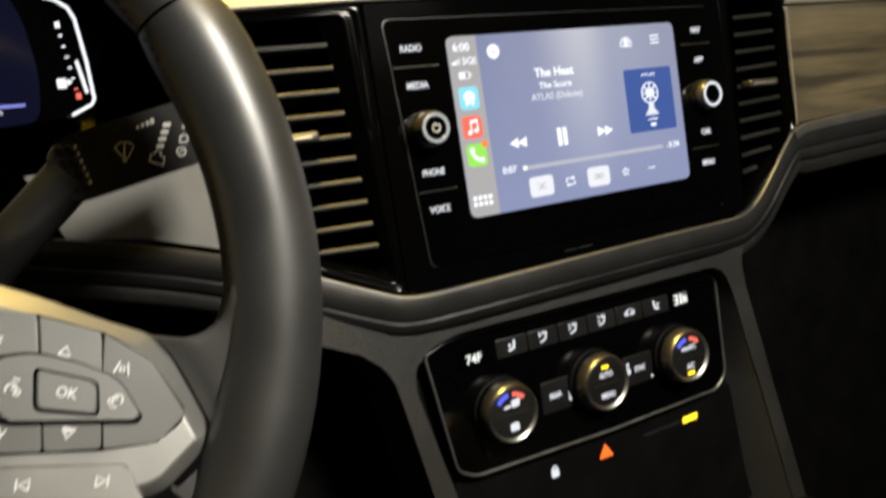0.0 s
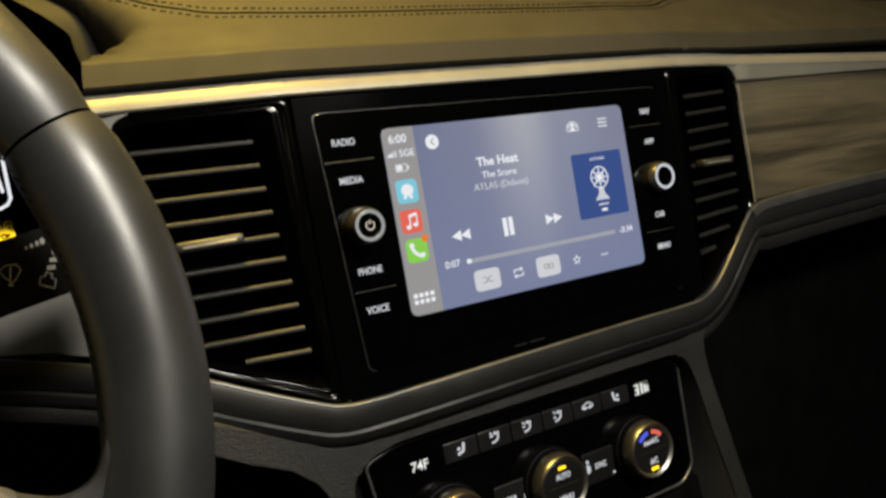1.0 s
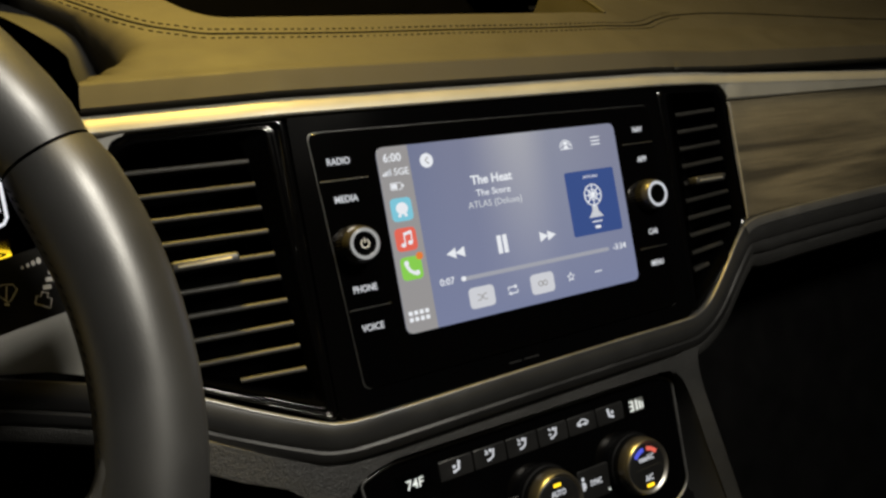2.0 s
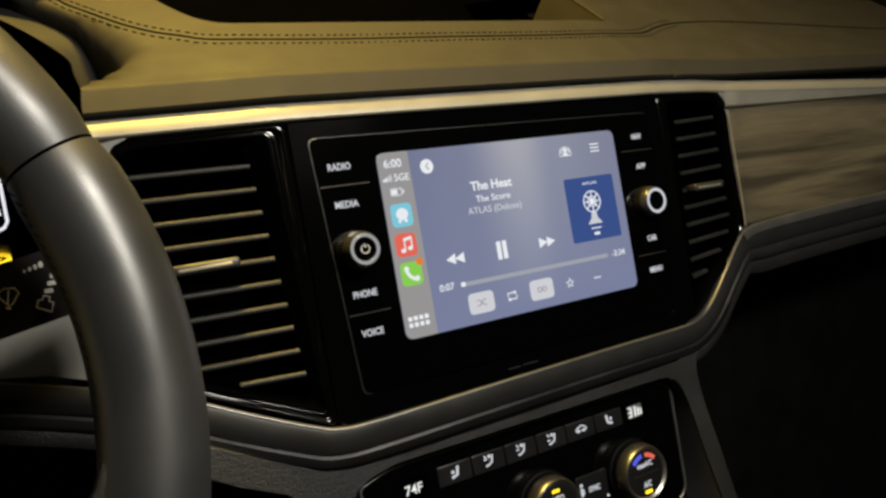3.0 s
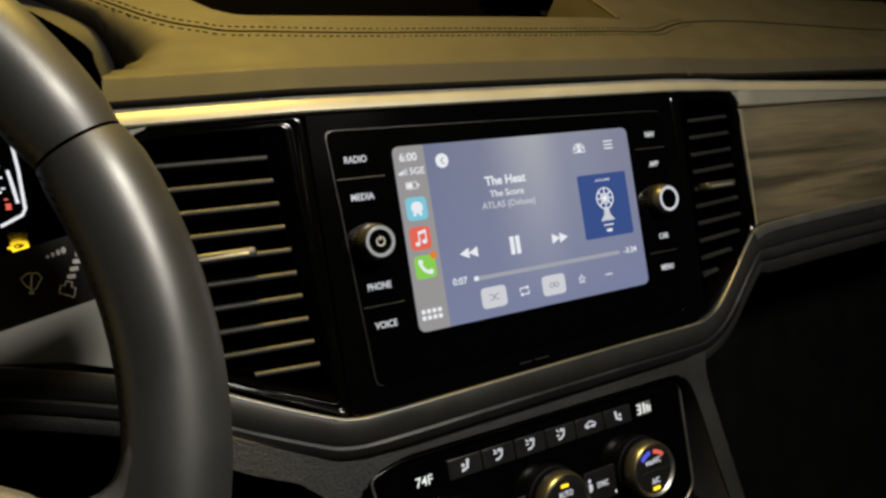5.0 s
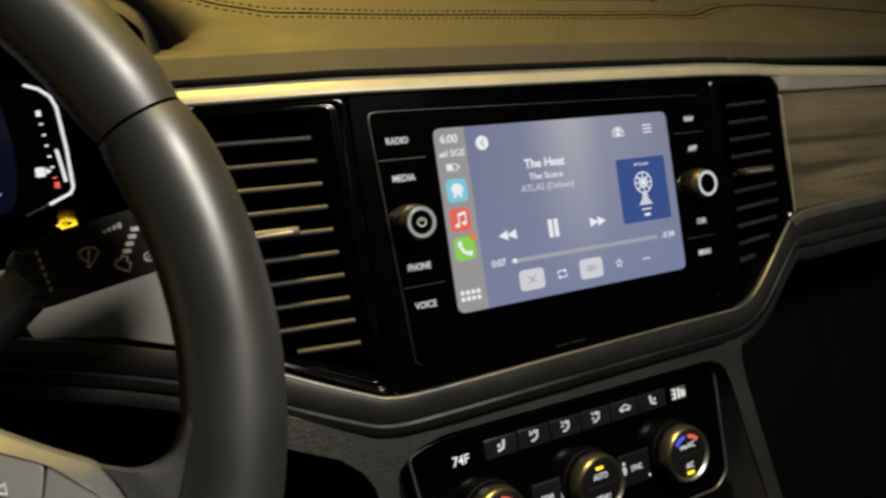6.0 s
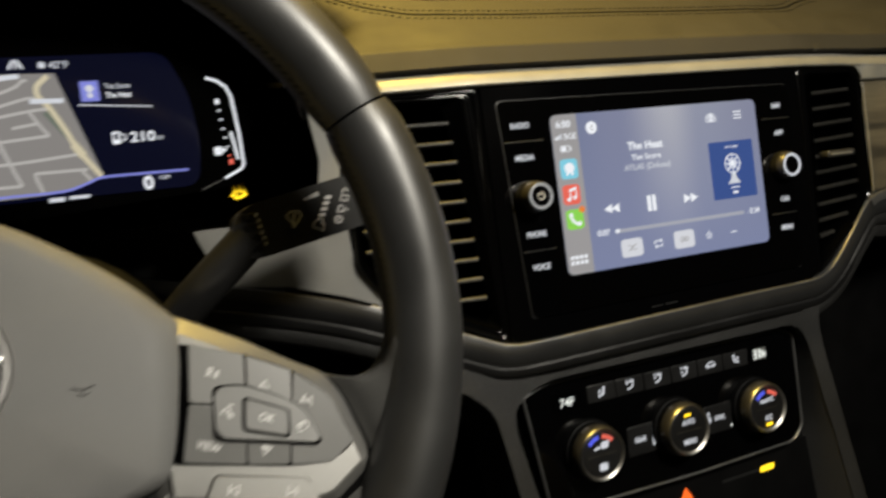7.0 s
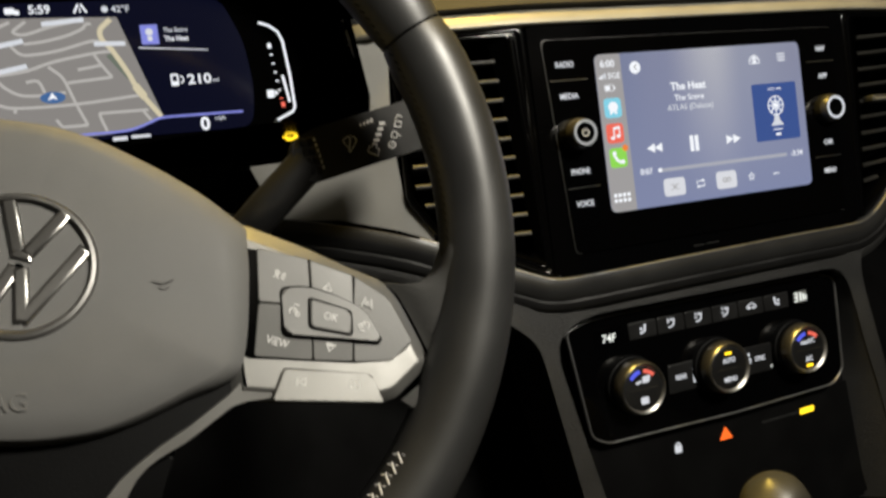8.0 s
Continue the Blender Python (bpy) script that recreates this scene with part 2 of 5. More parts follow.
def block(x0, x1, y0, y1, z0, z1, bevel=0.0, seg=2):
    bm = bmesh.new()
    bmesh.ops.create_cube(bm, size=1)
    for v in bm.verts:
        v.co = (x0 + (v.co.x + 0.5) * (x1 - x0), y0 + (v.co.y + 0.5) * (y1 - y0), z0 + (v.co.z + 0.5) * (z1 - z0))
    if bevel:
        bmesh.ops.bevel(bm, geom=bm.edges[:], offset=bevel, segments=seg, affect="EDGES", profile=0.5)
    return bm


def lathe(profile, cx, cz, n=40, knurl=0.0):
    """Turned about the y axis through (cx, cz); profile: (radius, y) from the back to the front."""
    bm, rows = bmesh.new(), []
    for r, y in profile:
        if r <= 0.001:
            rows.append([bm.verts.new((cx, y, cz))])
        else:
            rows.append([bm.verts.new((cx + (r + knurl * (i % 2)) * math.cos(math.tau * i / n), y, cz + (r + knurl * (i % 2)) * math.sin(math.tau * i / n))) for i in range(n)])
    for a, b in zip(rows, rows[1:]):
        for i in range(n):
            j = (i + 1) % n
            if len(a) == 1:
                bm.faces.new((a[0], b[i], b[j]))
            elif len(b) == 1:
                bm.faces.new((a[i], a[j], b[0]))
            else:
                bm.faces.new((a[i], a[j], b[j], b[i]))
    return bm


def loft(rows, closed=False):
    """A sheet through rows of equally many points."""
    bm = bmesh.new()
    made = [[bm.verts.new(p) for p in row] for row in rows]
    for a, b in zip(made, made[1:]):
        k = len(a)
        for i in range(k if closed else k - 1):
            bm.faces.new((a[i], a[(i + 1) % k], b[(i + 1) % k], b[i]))
    return bm


def smooth_path(pts, n=8):
    """A Catmull-Rom line through the points, in any dimension."""
    p = [Vector(pts[0]) * 2 - Vector(pts[1]), *map(Vector, pts), Vector(pts[-1]) * 2 - Vector(pts[-2])]
    out = []
    for a, b, c, d in zip(p, p[1:], p[2:], p[3:]):
        for i in range(n):
            t = i / n
            out.append(0.5 * (2 * b + (c - a) * t + (2 * a - 5 * b + 4 * c - d) * t * t + (3 * b - a - 3 * c + d) * t ** 3))
    return [*out, Vector(pts[-1])]


def sweep(path, profile, closed=False, fall=bend, grow=lambda x: 1.0):
    """Draws a profile of (offset to the right of the way, y) along a path in x and z."""
    pts, k = [Vector(p) for p in path], len(path)
    rows = []
    for i, p in enumerate(pts):
        a = pts[(i - 1) % k] if closed or i else p
        b = pts[(i + 1) % k] if closed or i < k - 1 else p
        way = (b - a).normalized()
        side = Vector((way.y, -way.x))
        rows.append([(p.x + side.x * o * grow(p.x), y + fall(p.x), p.y + side.y * o * grow(p.x)) for o, y in profile])
    if closed:
        rows.append(rows[0])
    bm = loft(rows)
    if closed:
        bmesh.ops.remove_doubles(bm, verts=bm.verts, dist=0.001)
    return bm


def tube(pts, radius, n=8, flat=1.0):
    """A round bar along points in space; radius is one number or one for each point."""
    bm, rows = bmesh.new(), []
    pts = [Vector(p) for p in pts]
    for i, p in enumerate(pts):
        way = (pts[min(i + 1, len(pts) - 1)] - pts[max(i - 1, 0)]).normalized()
        side = way.cross(Vector((0, 1, 0.01))).normalized()
        up = side.cross(way)
        r = radius[i] if isinstance(radius, (list, tuple)) else radius
        rows.append([bm.verts.new(p + r * (math.cos(math.tau * k / n) * side + flat * math.sin(math.tau * k / n) * up)) for k in range(n)])
    for a, b in zip(rows, rows[1:]):
        for k in range(n):
            bm.faces.new((a[k], a[(k + 1) % n], b[(k + 1) % n], b[k]))
    bm.faces.new(rows[0])
    bm.faces.new(list(reversed(rows[-1])))
    return bm


def merged(*bms):
    """Several shapes of one part in one mesh."""
    whole = bmesh.new()
    for bm in bms:
        me = bpy.data.meshes.new("piece")
        bm.to_mesh(me)
        bm.free()
        whole.from_mesh(me)
        bpy.data.meshes.remove(me)
    return whole


def disc(cx, cz, r, y, n=24, squash=1.0, thick=0.25):
    return plate([(cx + r * math.cos(math.tau * i / n), cz + squash * r * math.sin(math.tau * i / n)) for i in range(n)], y, y + thick)


def flat_ring(cx, cz, r0, r1, y, n=32, thick=0.25, a0=0.0, a1=360.0):
    """A ring, or an arc of one."""
    whole = a1 - a0 >= 360
    ang = [math.radians(a0 + (a1 - a0) * i / n) for i in range(n if whole else n + 1)]
    out = [(cx + r1 * math.cos(a), cz + r1 * math.sin(a)) for a in ang]
    inn = [(cx + r0 * math.cos(a), cz + r0 * math.sin(a)) for a in ang]
    if whole:
        return ring(out, inn, y, y + thick)
    return plate(out + inn[::-1], y, y + thick)


def tile(cx, cz, w, h, y, r=0.0, thick=0.25):
    pts = [(cx - w / 2, cz - h / 2), (cx + w / 2, cz - h / 2), (cx + w / 2, cz + h / 2), (cx - w / 2, cz + h / 2)]
    return plate(rounded(pts, r) if r else pts, y, y + thick)


def stroke(pts, w, y, thick=0.25):
    """A line of width w through points in x and z."""
    pts = [Vector(p) for p in pts]
    left, right = [], []
    for i, p in enumerate(pts):
        a, b = pts[max(i - 1, 0)], pts[min(i + 1, len(pts) - 1)]
        way = (b - a).normalized()
        side = Vector((-way.y, way.x)) * w / 2
        left.append(tuple(p + side))
        right.append(tuple(p - side))
    bm = bmesh.new()
    f = [[bm.verts.new((x, yy, z)) for x, z in row] for yy in (y, y + thick) for row in (left, right)]
    for i in range(len(pts) - 1):
        for a, b in ((f[0], f[1]), (f[1], f[3]), (f[3], f[2]), (f[2], f[0])):
            bm.faces.new((a[i], a[i + 1], b[i + 1], b[i]))
    for i in (0, -1):
        bm.faces.new((f[0][i], f[1][i], f[3][i], f[2][i]))
    return bm


def lettering(words, cx, cz, height, y, lean=0.0, thick=0.2, width=None, bold=0.0, skew=0.0):
    """Words as a solid, centred at (cx, cz), of that cap height, facing the cabin."""
    curve = bpy.data.curves.new("words", "FONT")
    curve.body, curve.size, curve.align_x, curve.align_y = words, 1.0, "CENTER", "CENTER"
    curve.extrude, curve.offset = 0.01, bold
    curve.resolution_u = 3
    ob = bpy.data.objects.new("words", curve)
    me = bpy.data.meshes.new_from_object(ob)
    bm = bmesh.new()
    bm.from_mesh(me)
    bpy.data.objects.remove(ob)
    bpy.data.curves.remove(curve)
    bpy.data.meshes.remove(me)
    xs = [v.co.x for v in bm.verts]
    ys = [v.co.y for v in bm.verts]
    sx = sy = height / 0.70
    if width:
        sx = width / (max(xs) - min(xs))
    mx, my = (max(xs) + min(xs)) / 2, (max(ys) + min(ys)) / 2
    c, s = math.cos(radians(lean)), math.sin(radians(lean))
    for v in bm.verts:
        a, b = (v.co.x - mx) * sx, (v.co.y - my) * sy
        a += skew * b
        v.co = (cx + c * a - s * b, y + thick * (0 if v.co.z > 0 else 1), cz + s * a + c * b)
    return bm


# ---- the cabin shell ----
def shell(name, x0, x1, y0, y1, z0, z1, mat, label):
    bm = block(x0 * 1000, x1 * 1000, y0 * 1000, y1 * 1000, z0 * 1000, z1 * 1000)
    for v in bm.verts:
        v.co *= 0.001
    me = bpy.data.meshes.new(name)
    bm.to_mesh(me)
    bm.free()
    me.materials.append(mat)
    return tagged(new(name, me), label, name.split("_")[0], kind="structure")


shell("floor", -0.80, 0.97, -1.7, 1.0, -0.03, 0.0, CARPET, "black carpet on the cabin floor")
shell("wall_left", -0.83, -0.80, -1.7, 1.0, -0.03, 1.32, BLACK, "plain dark inner side of the cabin")
shell("wall_right", 0.97, 1.00, -1.7, 1.0, -0.03, 1.32, BLACK, "plain dark inner side of the cabin")
shell("wall_rear", -0.80, 0.97, -1.73, -1.7, -0.03, 1.32, BLACK, "plain dark rear end of the cabin")
shell("wall_front", -0.80, 0.97, 1.0, 1.03, -0.03, 0.84, BLACK, "plain dark bulkhead under the windscreen")
pane = shell("windscreen", -0.80, 0.97, 0.0, 0.008, 0.0, 0.93, GLASSPANE, "clear sloping windscreen above the dashboard")
pane.matrix_world = Matrix.Translation((0, 0.18, 1.29)) @ Euler((radians(-118), 0, 0)).to_matrix().to_4x4()
pane.visible_shadow = False
shell("ceiling", -0.80, 0.97, -1.7, 0.18, 1.29, 1.32, LINER, "pale woven headliner of the cabin")

# Added block: stops lamp light from passing behind the dashboard to the floor.
shell("dashboard_bulkhead", -0.80, 0.97, 0.44, 1.0, 0.0, 0.80, BLACK, "black block added under the windscreen to keep light out")
# ---- the dash: large forms ----
# Upper pad: a soft slope from the trim strip up to the open tray.
dash_pad = thing("dashboard_pad", (86, 0, 142), "padded grey soft-touch dashboard top with double stitching", "dashboard")


def pad_y(z):
    """The pad's slope: y for a height z."""
    table = [(139.6, 2.0), (141, 0.3), (153.3, 4.5), (154.8, 6), (157, 9.5), (170, 25), (185, 45), (201, 62), (214, 76)]
    for (za, ya), (zb, yb) in zip(table, table[1:]):
        if z <= zb:
            return ya + (yb - ya) * (z - za) / (zb - za)
    return 76 + (z - 214) * 1.15


def tray_lip(x):
    """Height at which the pad ends at the tray."""
    if x < -54:
        return min(240.0, 201.5 + 0.028 * (-54 - x) ** 2)
    return 200.5 if x < 244 else 246.0


def pad_left(z):
    """Where the pad ends at the instrument hood, at height z."""
    table = [(140, -143), (151, -142), (158, -140), (162, -133), (171, -124), (180, -115), (185, -114), (197, -120), (212, -131), (229, -148), (246, -168)]
    for (za, xa), (zb, xb) in zip(table, table[1:]):
        if z <= zb:
            return xa + (xb - xa) * (z - za) / (zb - za)
    return -168.0


def round_end(z):
    """How strongly the pad's end is rounded at height z: most beside the hood, hardly at all above it."""
    return min(1.0, max(0.0, (z - 156) / 16)) * (1 - 0.75 * min(1.0, max(0.0, (z - 186) / 28)))


def pad_skin(x, z, up=0.0):
    """A point of the pad's skin at x and the slope's height z; at the instruments it turns over a round edge into an end wall."""
    grow = round_end(z)
    r, run = 0.01 + 18 * grow, pad_left(z) + 16 * grow - x
    turn = min(max(run, 0.0) / r, math.pi / 2)
    x += max(run, 0.0) - r * math.sin(turn)
    drop = r * (1 - math.cos(turn)) + max(0.0, run - r * math.pi / 2)
    nx, nd = math.sin(turn), math.cos(turn)
    return Vector((x - up * nx, pad_y(z) + bend(max(x, -143)) + 0.72 * (drop - up * nd), z - 0.69 * (drop - up * nd)))


def pad_end(z):
    """How far to the left the pad's sheet reaches, along its skin."""
    return pad_left(z) - 45 * round_end(z)


def pad_point(z):
    """A point on the pad's left end."""
    return pad_skin(pad_end(z), z)


hs = [139.6, 140.2, 141, 142, 147, 152.3, 153.3, 154.3, 155.4, 157, 159.5, 165, 170, 176, 182, 185, 188, 194, 199]
steps = [0, 6, 12, *range(16, 88, 3)]
rows = []
for level in [-2, -1, *range(len(hs) + 9)]:
    row = []
    nominal = hs[min(max(level, 0), len(hs) - 1)] + min(6, max(0, level - len(hs) + 1)) * 6.8
    first = pad_end(nominal)
    for k in range(len(steps) + 180):
        x = first + steps[k] if k < len(steps) else first + 85 + (720 - first - 85) * (k - len(steps) + 1) / 180
        if 239 < x < 249:
            x = 243.95 if x < 244 else 244.05
        top = tray_lip(x)
        if level < 0:
            row.append((x, (14, 4)[level + 2] + bend(max(x, -143)), (139.1, 139.2)[level + 2]))
        elif level < len(hs):
            row.append(pad_skin(x, hs[level]))
        elif level < len(hs) + 6:
            z = 199 + (top - 199) * (level - len(hs) + 1) / 6
            row.append(pad_skin(x, z))
        else:
            back, drop = ((2, -0.6), (6, 1.5), (8, 25 if top < 235 else 1))[level - len(hs) - 6]
            row.append(pad_skin(x, top) + Vector((0, back, -drop)))
    rows.append(row)
part("pad", loft(rows), PAD, dash_pad, sharp=1.2)
# The open tray behind the pad's lip.
tray = loft([[(x, 66, 165) for x in (-170, 0, 320)], [(x, 240, 186) for x in (-170, 0, 320)], [(x, 260, 300) for x in (-170, 0, 320)]])
part("tray", tray, RECESS_BLACK, dash_pad, "black floor of the open dashboard tray")
rim_line = [(pad_y(z) + bend(244), z) for z in (186, 194, 201, 208, 216, 226, 238, 252)]
part("tray_end", loft([[(244.0, y + 0.4, z - 0.4) for y, z in rim_line], [(243.6, y + 3, z - 1.4) for y, z in rim_line], [(242.4, 150, z - 22) for y, z in rim_line]]), PAD, dash_pad, "padded end wall of the tray", sharp=1.2)
part("tray_edge", tube([(244.4, y - 0.2, z + 0.1) for y, z in rim_line[2:]], 1.1, 8), PAD, dash_pad, "rolled edge of the tray's end")
part("pad_rear", loft([[(x, pad_y(244) + bend(x), 244) for x in (244, 400, 720)], [(x, 360, 310) for x in (244, 400, 720)]]), PAD, dash_pad)
part("pad_left", loft([[(x, pad_y(238), 239) for x in (-300, -150, -86)], [(x, 330, 300) for x in (-300, -150, -84)]]), PAD, dash_pad)
# Seam and its two rows of stitches.
seam = smooth_path([(-139, 233), (-133, 225), (-124, 217), (-117, 211), (-108, 204), (-96, 197), (-82, 192), (-60, 186.5), (8, 184), (89, 184), (182, 183.5), (263, 186), (300, 195), (332, 201), (409, 203), (596, 193), (700, 192)], 24)


part("seam", tube([pad_skin(p.x, p.y) for p in seam], 0.75, 6), THREAD, dash_pad, "dark seam between two stitched rows")
for shift in (-3.9, 3.9):
    stitches, run, last = [], 0.0, None
    for a, b in zip(seam, seam[1:]):
        way = (b - a).normalized()
        side = Vector((-way.y, way.x)) * shift
        n = max(1, round((b - a).length / 1.0))
        for i in range(n):
            p = a.lerp(b, i / n) + side
            run += (b - a).length / n
            phase = run % 4.4
            if phase < 3.1:
                if last is None:
                    last = []
                last.append(pad_skin(p.x, p.y, 0.25))
            else:
                if last and len(last) > 1 and last[0].x < 330:
                    stitches.append(tube(last[:: max(1, len(last) - 1)], 0.42, 5))
                last = None
    row = part("stitching", merged(*stitches), STITCH, dash_pad, "dark thread stitches")
    row["kind"] = "stuff"

# The silver strip under the pad.
strip = thing("silver_trim_strip", (86, 0, 127), "satin silver trim strip running along under the pad", "trim", kind="structure")
prof = [(9, 127.0), (1.0, 127.1), (-0.9, 127.7), (-1.5, 128.6), (-1.3, 129.8), (-0.6, 131.8), (0.5, 134.2), (1.7, 136.2), (3.6, 137.6), (8, 138.3), (16, 138.6)]
rows = [[(x, y + bend(x) + 1.1 * max(0, -148 - x), z - 0.030 * max(0, min(x - 270, 260))) for y, z in prof] for x in [-158, -152, -146, -140, *range(-136, 300, 14), *range(300, 730, 20)]]
part("strip", loft(rows), SILVER, strip)
wide = [(9, 115.2), (0.4, 115.6), (-0.9, 117), (-1.1, 122), (-1.3, 128.4)]
part("strip_end", loft([[(x, y + (0.6 if x < 301 else 0) + bend(x) + 0.02, z + (z - 127.5) * -0.12 * (x - 300) / 420 - 0.030 * max(0, min(x - 270, 260)) * (z - 113) / 14) for y, z in wide] for x in (299.5, 301, 320, 360, 420, 500, 580, 720)]), SILVER, strip, "wider satin silver end above the wood")
part("strip_corner", bent(plate([(289, 128.0), (300.4, 128.0), (300.4, 116.2), (298.8, 119.4), (296.4, 122.6), (293.2, 125.6)], -0.6, 6, 0.3, 2, True)), SILVER, strip)
part("gap", loft([[(x, 14 + bend(x), 128), (x, 12 + bend(x), 142)] for x in range(-160, 730, 30)]), BLACK, strip)

# Wood panel before the passenger.
wood = thing("wood_trim_panel", (304, 12, 24), "grey-brown open-pored wood trim panel with flowing grain", "trim", kind="structure")
rows = []
for x in [301, 303, *range(312, 730, 16)]:
    top, low = 115.4 + 0.004 * (x - 300), 24 + 0.018 * max(0, x - 300)
    e = 1.5 if x == 301 else 0
    rows.append([(x, 6 + bend(x), top - 0.3), (x, 1.2 + e + bend(x), top - 1.2)] + [(x, 0.4 + e + bend(x), top - 2 + (low + 2 - top + 2) * k / 6) for k in range(7)] + [(x, 1.5 + e + bend(x), low + 0.6), (x, 7 + bend(x), low)])
part("panel", loft(rows), WOOD, wood)
part("edge", tube([(x, bend(x) + 0.4, z) for x, z in smooth_path([(300.5, 24), (302.0, 60), (301.5, 100), (300.5, 112)], 6)], 0.55, 6), SILVER, wood, "thin silver edge")

# Silver panel between the instruments and the driver's vent.
def column_y(x):
    return 9 + 0.40 * max(0.0, -124 - x)


silver = thing("silver_instrument_panel", (-150, 12, 20), "satin silver panel beside the instruments, behind the stalk", "trim", kind="structure")
pts = [(-124.6, 127.0), (-145, 127.0), (-150, 137), (-159, 136), (-155, 112), (-151, 92), (-152, 80), (-160, 66), (-175, 60), (-192, 59.5), (-226, 60), (-212, 24), (-176, 19), (-143, 8), (-121, -2), (-123, 4), (-137, 24), (-139.5, 52), (-140, 80), (-136.9, 114), (-132.6, 124)]
bm = plate(rounded(pts, 2.0, 3), 0, 2, 0.5, 2, True)
bmesh.ops.subdivide_edges(bm, edges=[e for e in bm.edges if e.calc_length() > 14], cuts=3)
for v in bm.verts:
    v.co.y += 0.10 * max(0.0, 62 - v.co.z)
part("panel", bent(bm, column_y), PANEL_SILVER, silver)
part("ledge", loft([[(-226, column_y(-226) + y, 60 + dz), (-190, column_y(-190) + y, 59.8 + dz), (-168, column_y(-168) + y, 64 + dz)] for y, dz in ((0, 0), (30, 1), (60, 3))]), KEYFACE, silver, "black ledge above the silver panel")

# The lower edge of the dash front: bright edge, satin band, groove and lip, one line from door to door.
low_edge = smooth_path([(-420, 62), (-300, 47), (-230, 30), (-190, 20), (-150, 8), (-122, -3), (-90, -19), (-62, -32), (-46, -37.5), (-20, -38.5), (60, -37), (150, -35.5), (203, -35), (224, -33), (243, -24), (268, -3), (286, 13), (300, 21), (330, 24.5), (420, 27), (560, 29), (720, 31)], 5)
low_edge = [(p.x, p.y) for p in low_edge]


def low_fall(x):
    return bend(x) if x > -135 else 11.2 + (-135 - x) * 0.30


def widen(x):
    """The groove and lip run wider before the passenger."""
    t = min(1.0, max(0.0, (x - 262) / 70))
    return 1 + 0.30 * t * t * (3 - 2 * t)


lower = thing("dashboard_lower_trim", (86, 0, -57), "dark satin band and groove under the dashboard front", "trim", kind="structure")
core = [p for p in low_edge if -136 < p[0] < 299]
part("bright_edge", sweep(core, [(-0.6, 4), (-0.4, 0.6), (0.0, 0.0), (0.5, -0.3), (1.0, -0.1), (1.4, 0.8)]), EDGE, lower, "bright silver edge line", sharp=1.2)
# Left run darker: the missing light behind the wheel is put into the colour.
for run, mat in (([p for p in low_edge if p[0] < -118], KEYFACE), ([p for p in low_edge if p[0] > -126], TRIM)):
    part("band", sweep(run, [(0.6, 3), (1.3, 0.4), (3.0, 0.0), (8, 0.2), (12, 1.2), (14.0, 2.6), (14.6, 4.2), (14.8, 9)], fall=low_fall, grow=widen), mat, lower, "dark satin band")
# Passenger run paler: the light on that end is put into the colour.
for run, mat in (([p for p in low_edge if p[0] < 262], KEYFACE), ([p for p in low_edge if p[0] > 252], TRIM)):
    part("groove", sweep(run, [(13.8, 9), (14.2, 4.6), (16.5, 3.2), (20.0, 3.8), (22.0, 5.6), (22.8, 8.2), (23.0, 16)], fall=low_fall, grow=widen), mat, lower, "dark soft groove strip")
part("ledge", sweep([p for p in low_edge if p[0] > 292], [(-1.2, 5), (-0.9, 0.4), (0.0, -0.9), (3.0, -1.3), (6.4, -1.0), (7.6, 0.4), (8.0, 3)], fall=low_fall), EDGE, lower, "grey satin ledge under the wood")
sides = [[p for p in low_edge if p[0] < -96], [p for p in low_edge if p[0] > 214]]
for run in sides:
    part("lip", sweep(run, [(21.5, 16), (22.0, 8.6), (23.4, 7.4), (27, 7.6), (30.5, 10), (32.5, 16), (35, 40)], fall=low_fall, grow=widen), GRAINED, lower, "dark grey lip")

# Added block inside the dashboard, against light leaking through its open back.
core = thing("dashboard_core", (86, 200, -100), "black block added inside the dashboard to keep light out", "dashboard", kind="structure")
part("body", block(-790, 960, 122, 440, -420, 158), BLACK, core)
# Kneebolster and glovebox sides below the lip: shade painted black, deeper at the driver's.
under = thing("dashboard_underside", (86, 30, -60), "lower dashboard below the lip, its deep shade drawn as black", "dashboard", kind="structure")
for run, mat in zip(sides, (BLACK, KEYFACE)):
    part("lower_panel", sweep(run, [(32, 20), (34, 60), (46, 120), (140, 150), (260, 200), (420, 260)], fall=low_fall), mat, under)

# ---- centre stack round the climate controls ----
stack = thing("centre_stack", (86, 10, -120), "dark grey grained centre stack with sloping side legs", "console", kind="structure")
head = [(-118, -26), (-86, -44), (-58, -58.5), (-44, -61.5), (-17, -62.5), (60, -61.2), (150, -59.5), (203, -58.5), (218, -54), (232, -43), (246, -30), (250, -33), (234, -45), (225, -54), (221, -62), (220.2, -72), (222, -88), (227.8, -114), (233.5, -140), (239, -166), (267.5, -290), (253.5, -290), (225, -162), (216, -126), (211, -101), (207, -85), (203, -75), (196, -67.5), (184, -66.2), (-16, -66), (-33, -69.5), (-44, -75.5), (-48, -82), (-49, -94), (-41, -132), (-27, -192), (-4.5, -290), (-19.5, -290), (-43.5, -187), (-52, -138), (-59, -98), (-62, -84), (-67, -75), (-79, -64), (-100, -54), (-122, -42)]
part("head", plate(rounded(head, 2.5, 3), 6, 70, 1.6, 3, True), GRAINED, stack, sharp=0.3)
wall = [[(203, 7.5, -75), (207, 7.5, -85), (211, 7.5, -101), (216, 7.5, -126), (225, 7.5, -162), (253.5, 7.5, -290)], [(206, 26, -76), (207.5, 28, -85), (208.5, 28, -101), (209, 30, -126), (210, 32, -162), (218, 38, -290)]]
part("leg_wall", loft(wall), GRAINED, stack, "smooth inner side of the leg")
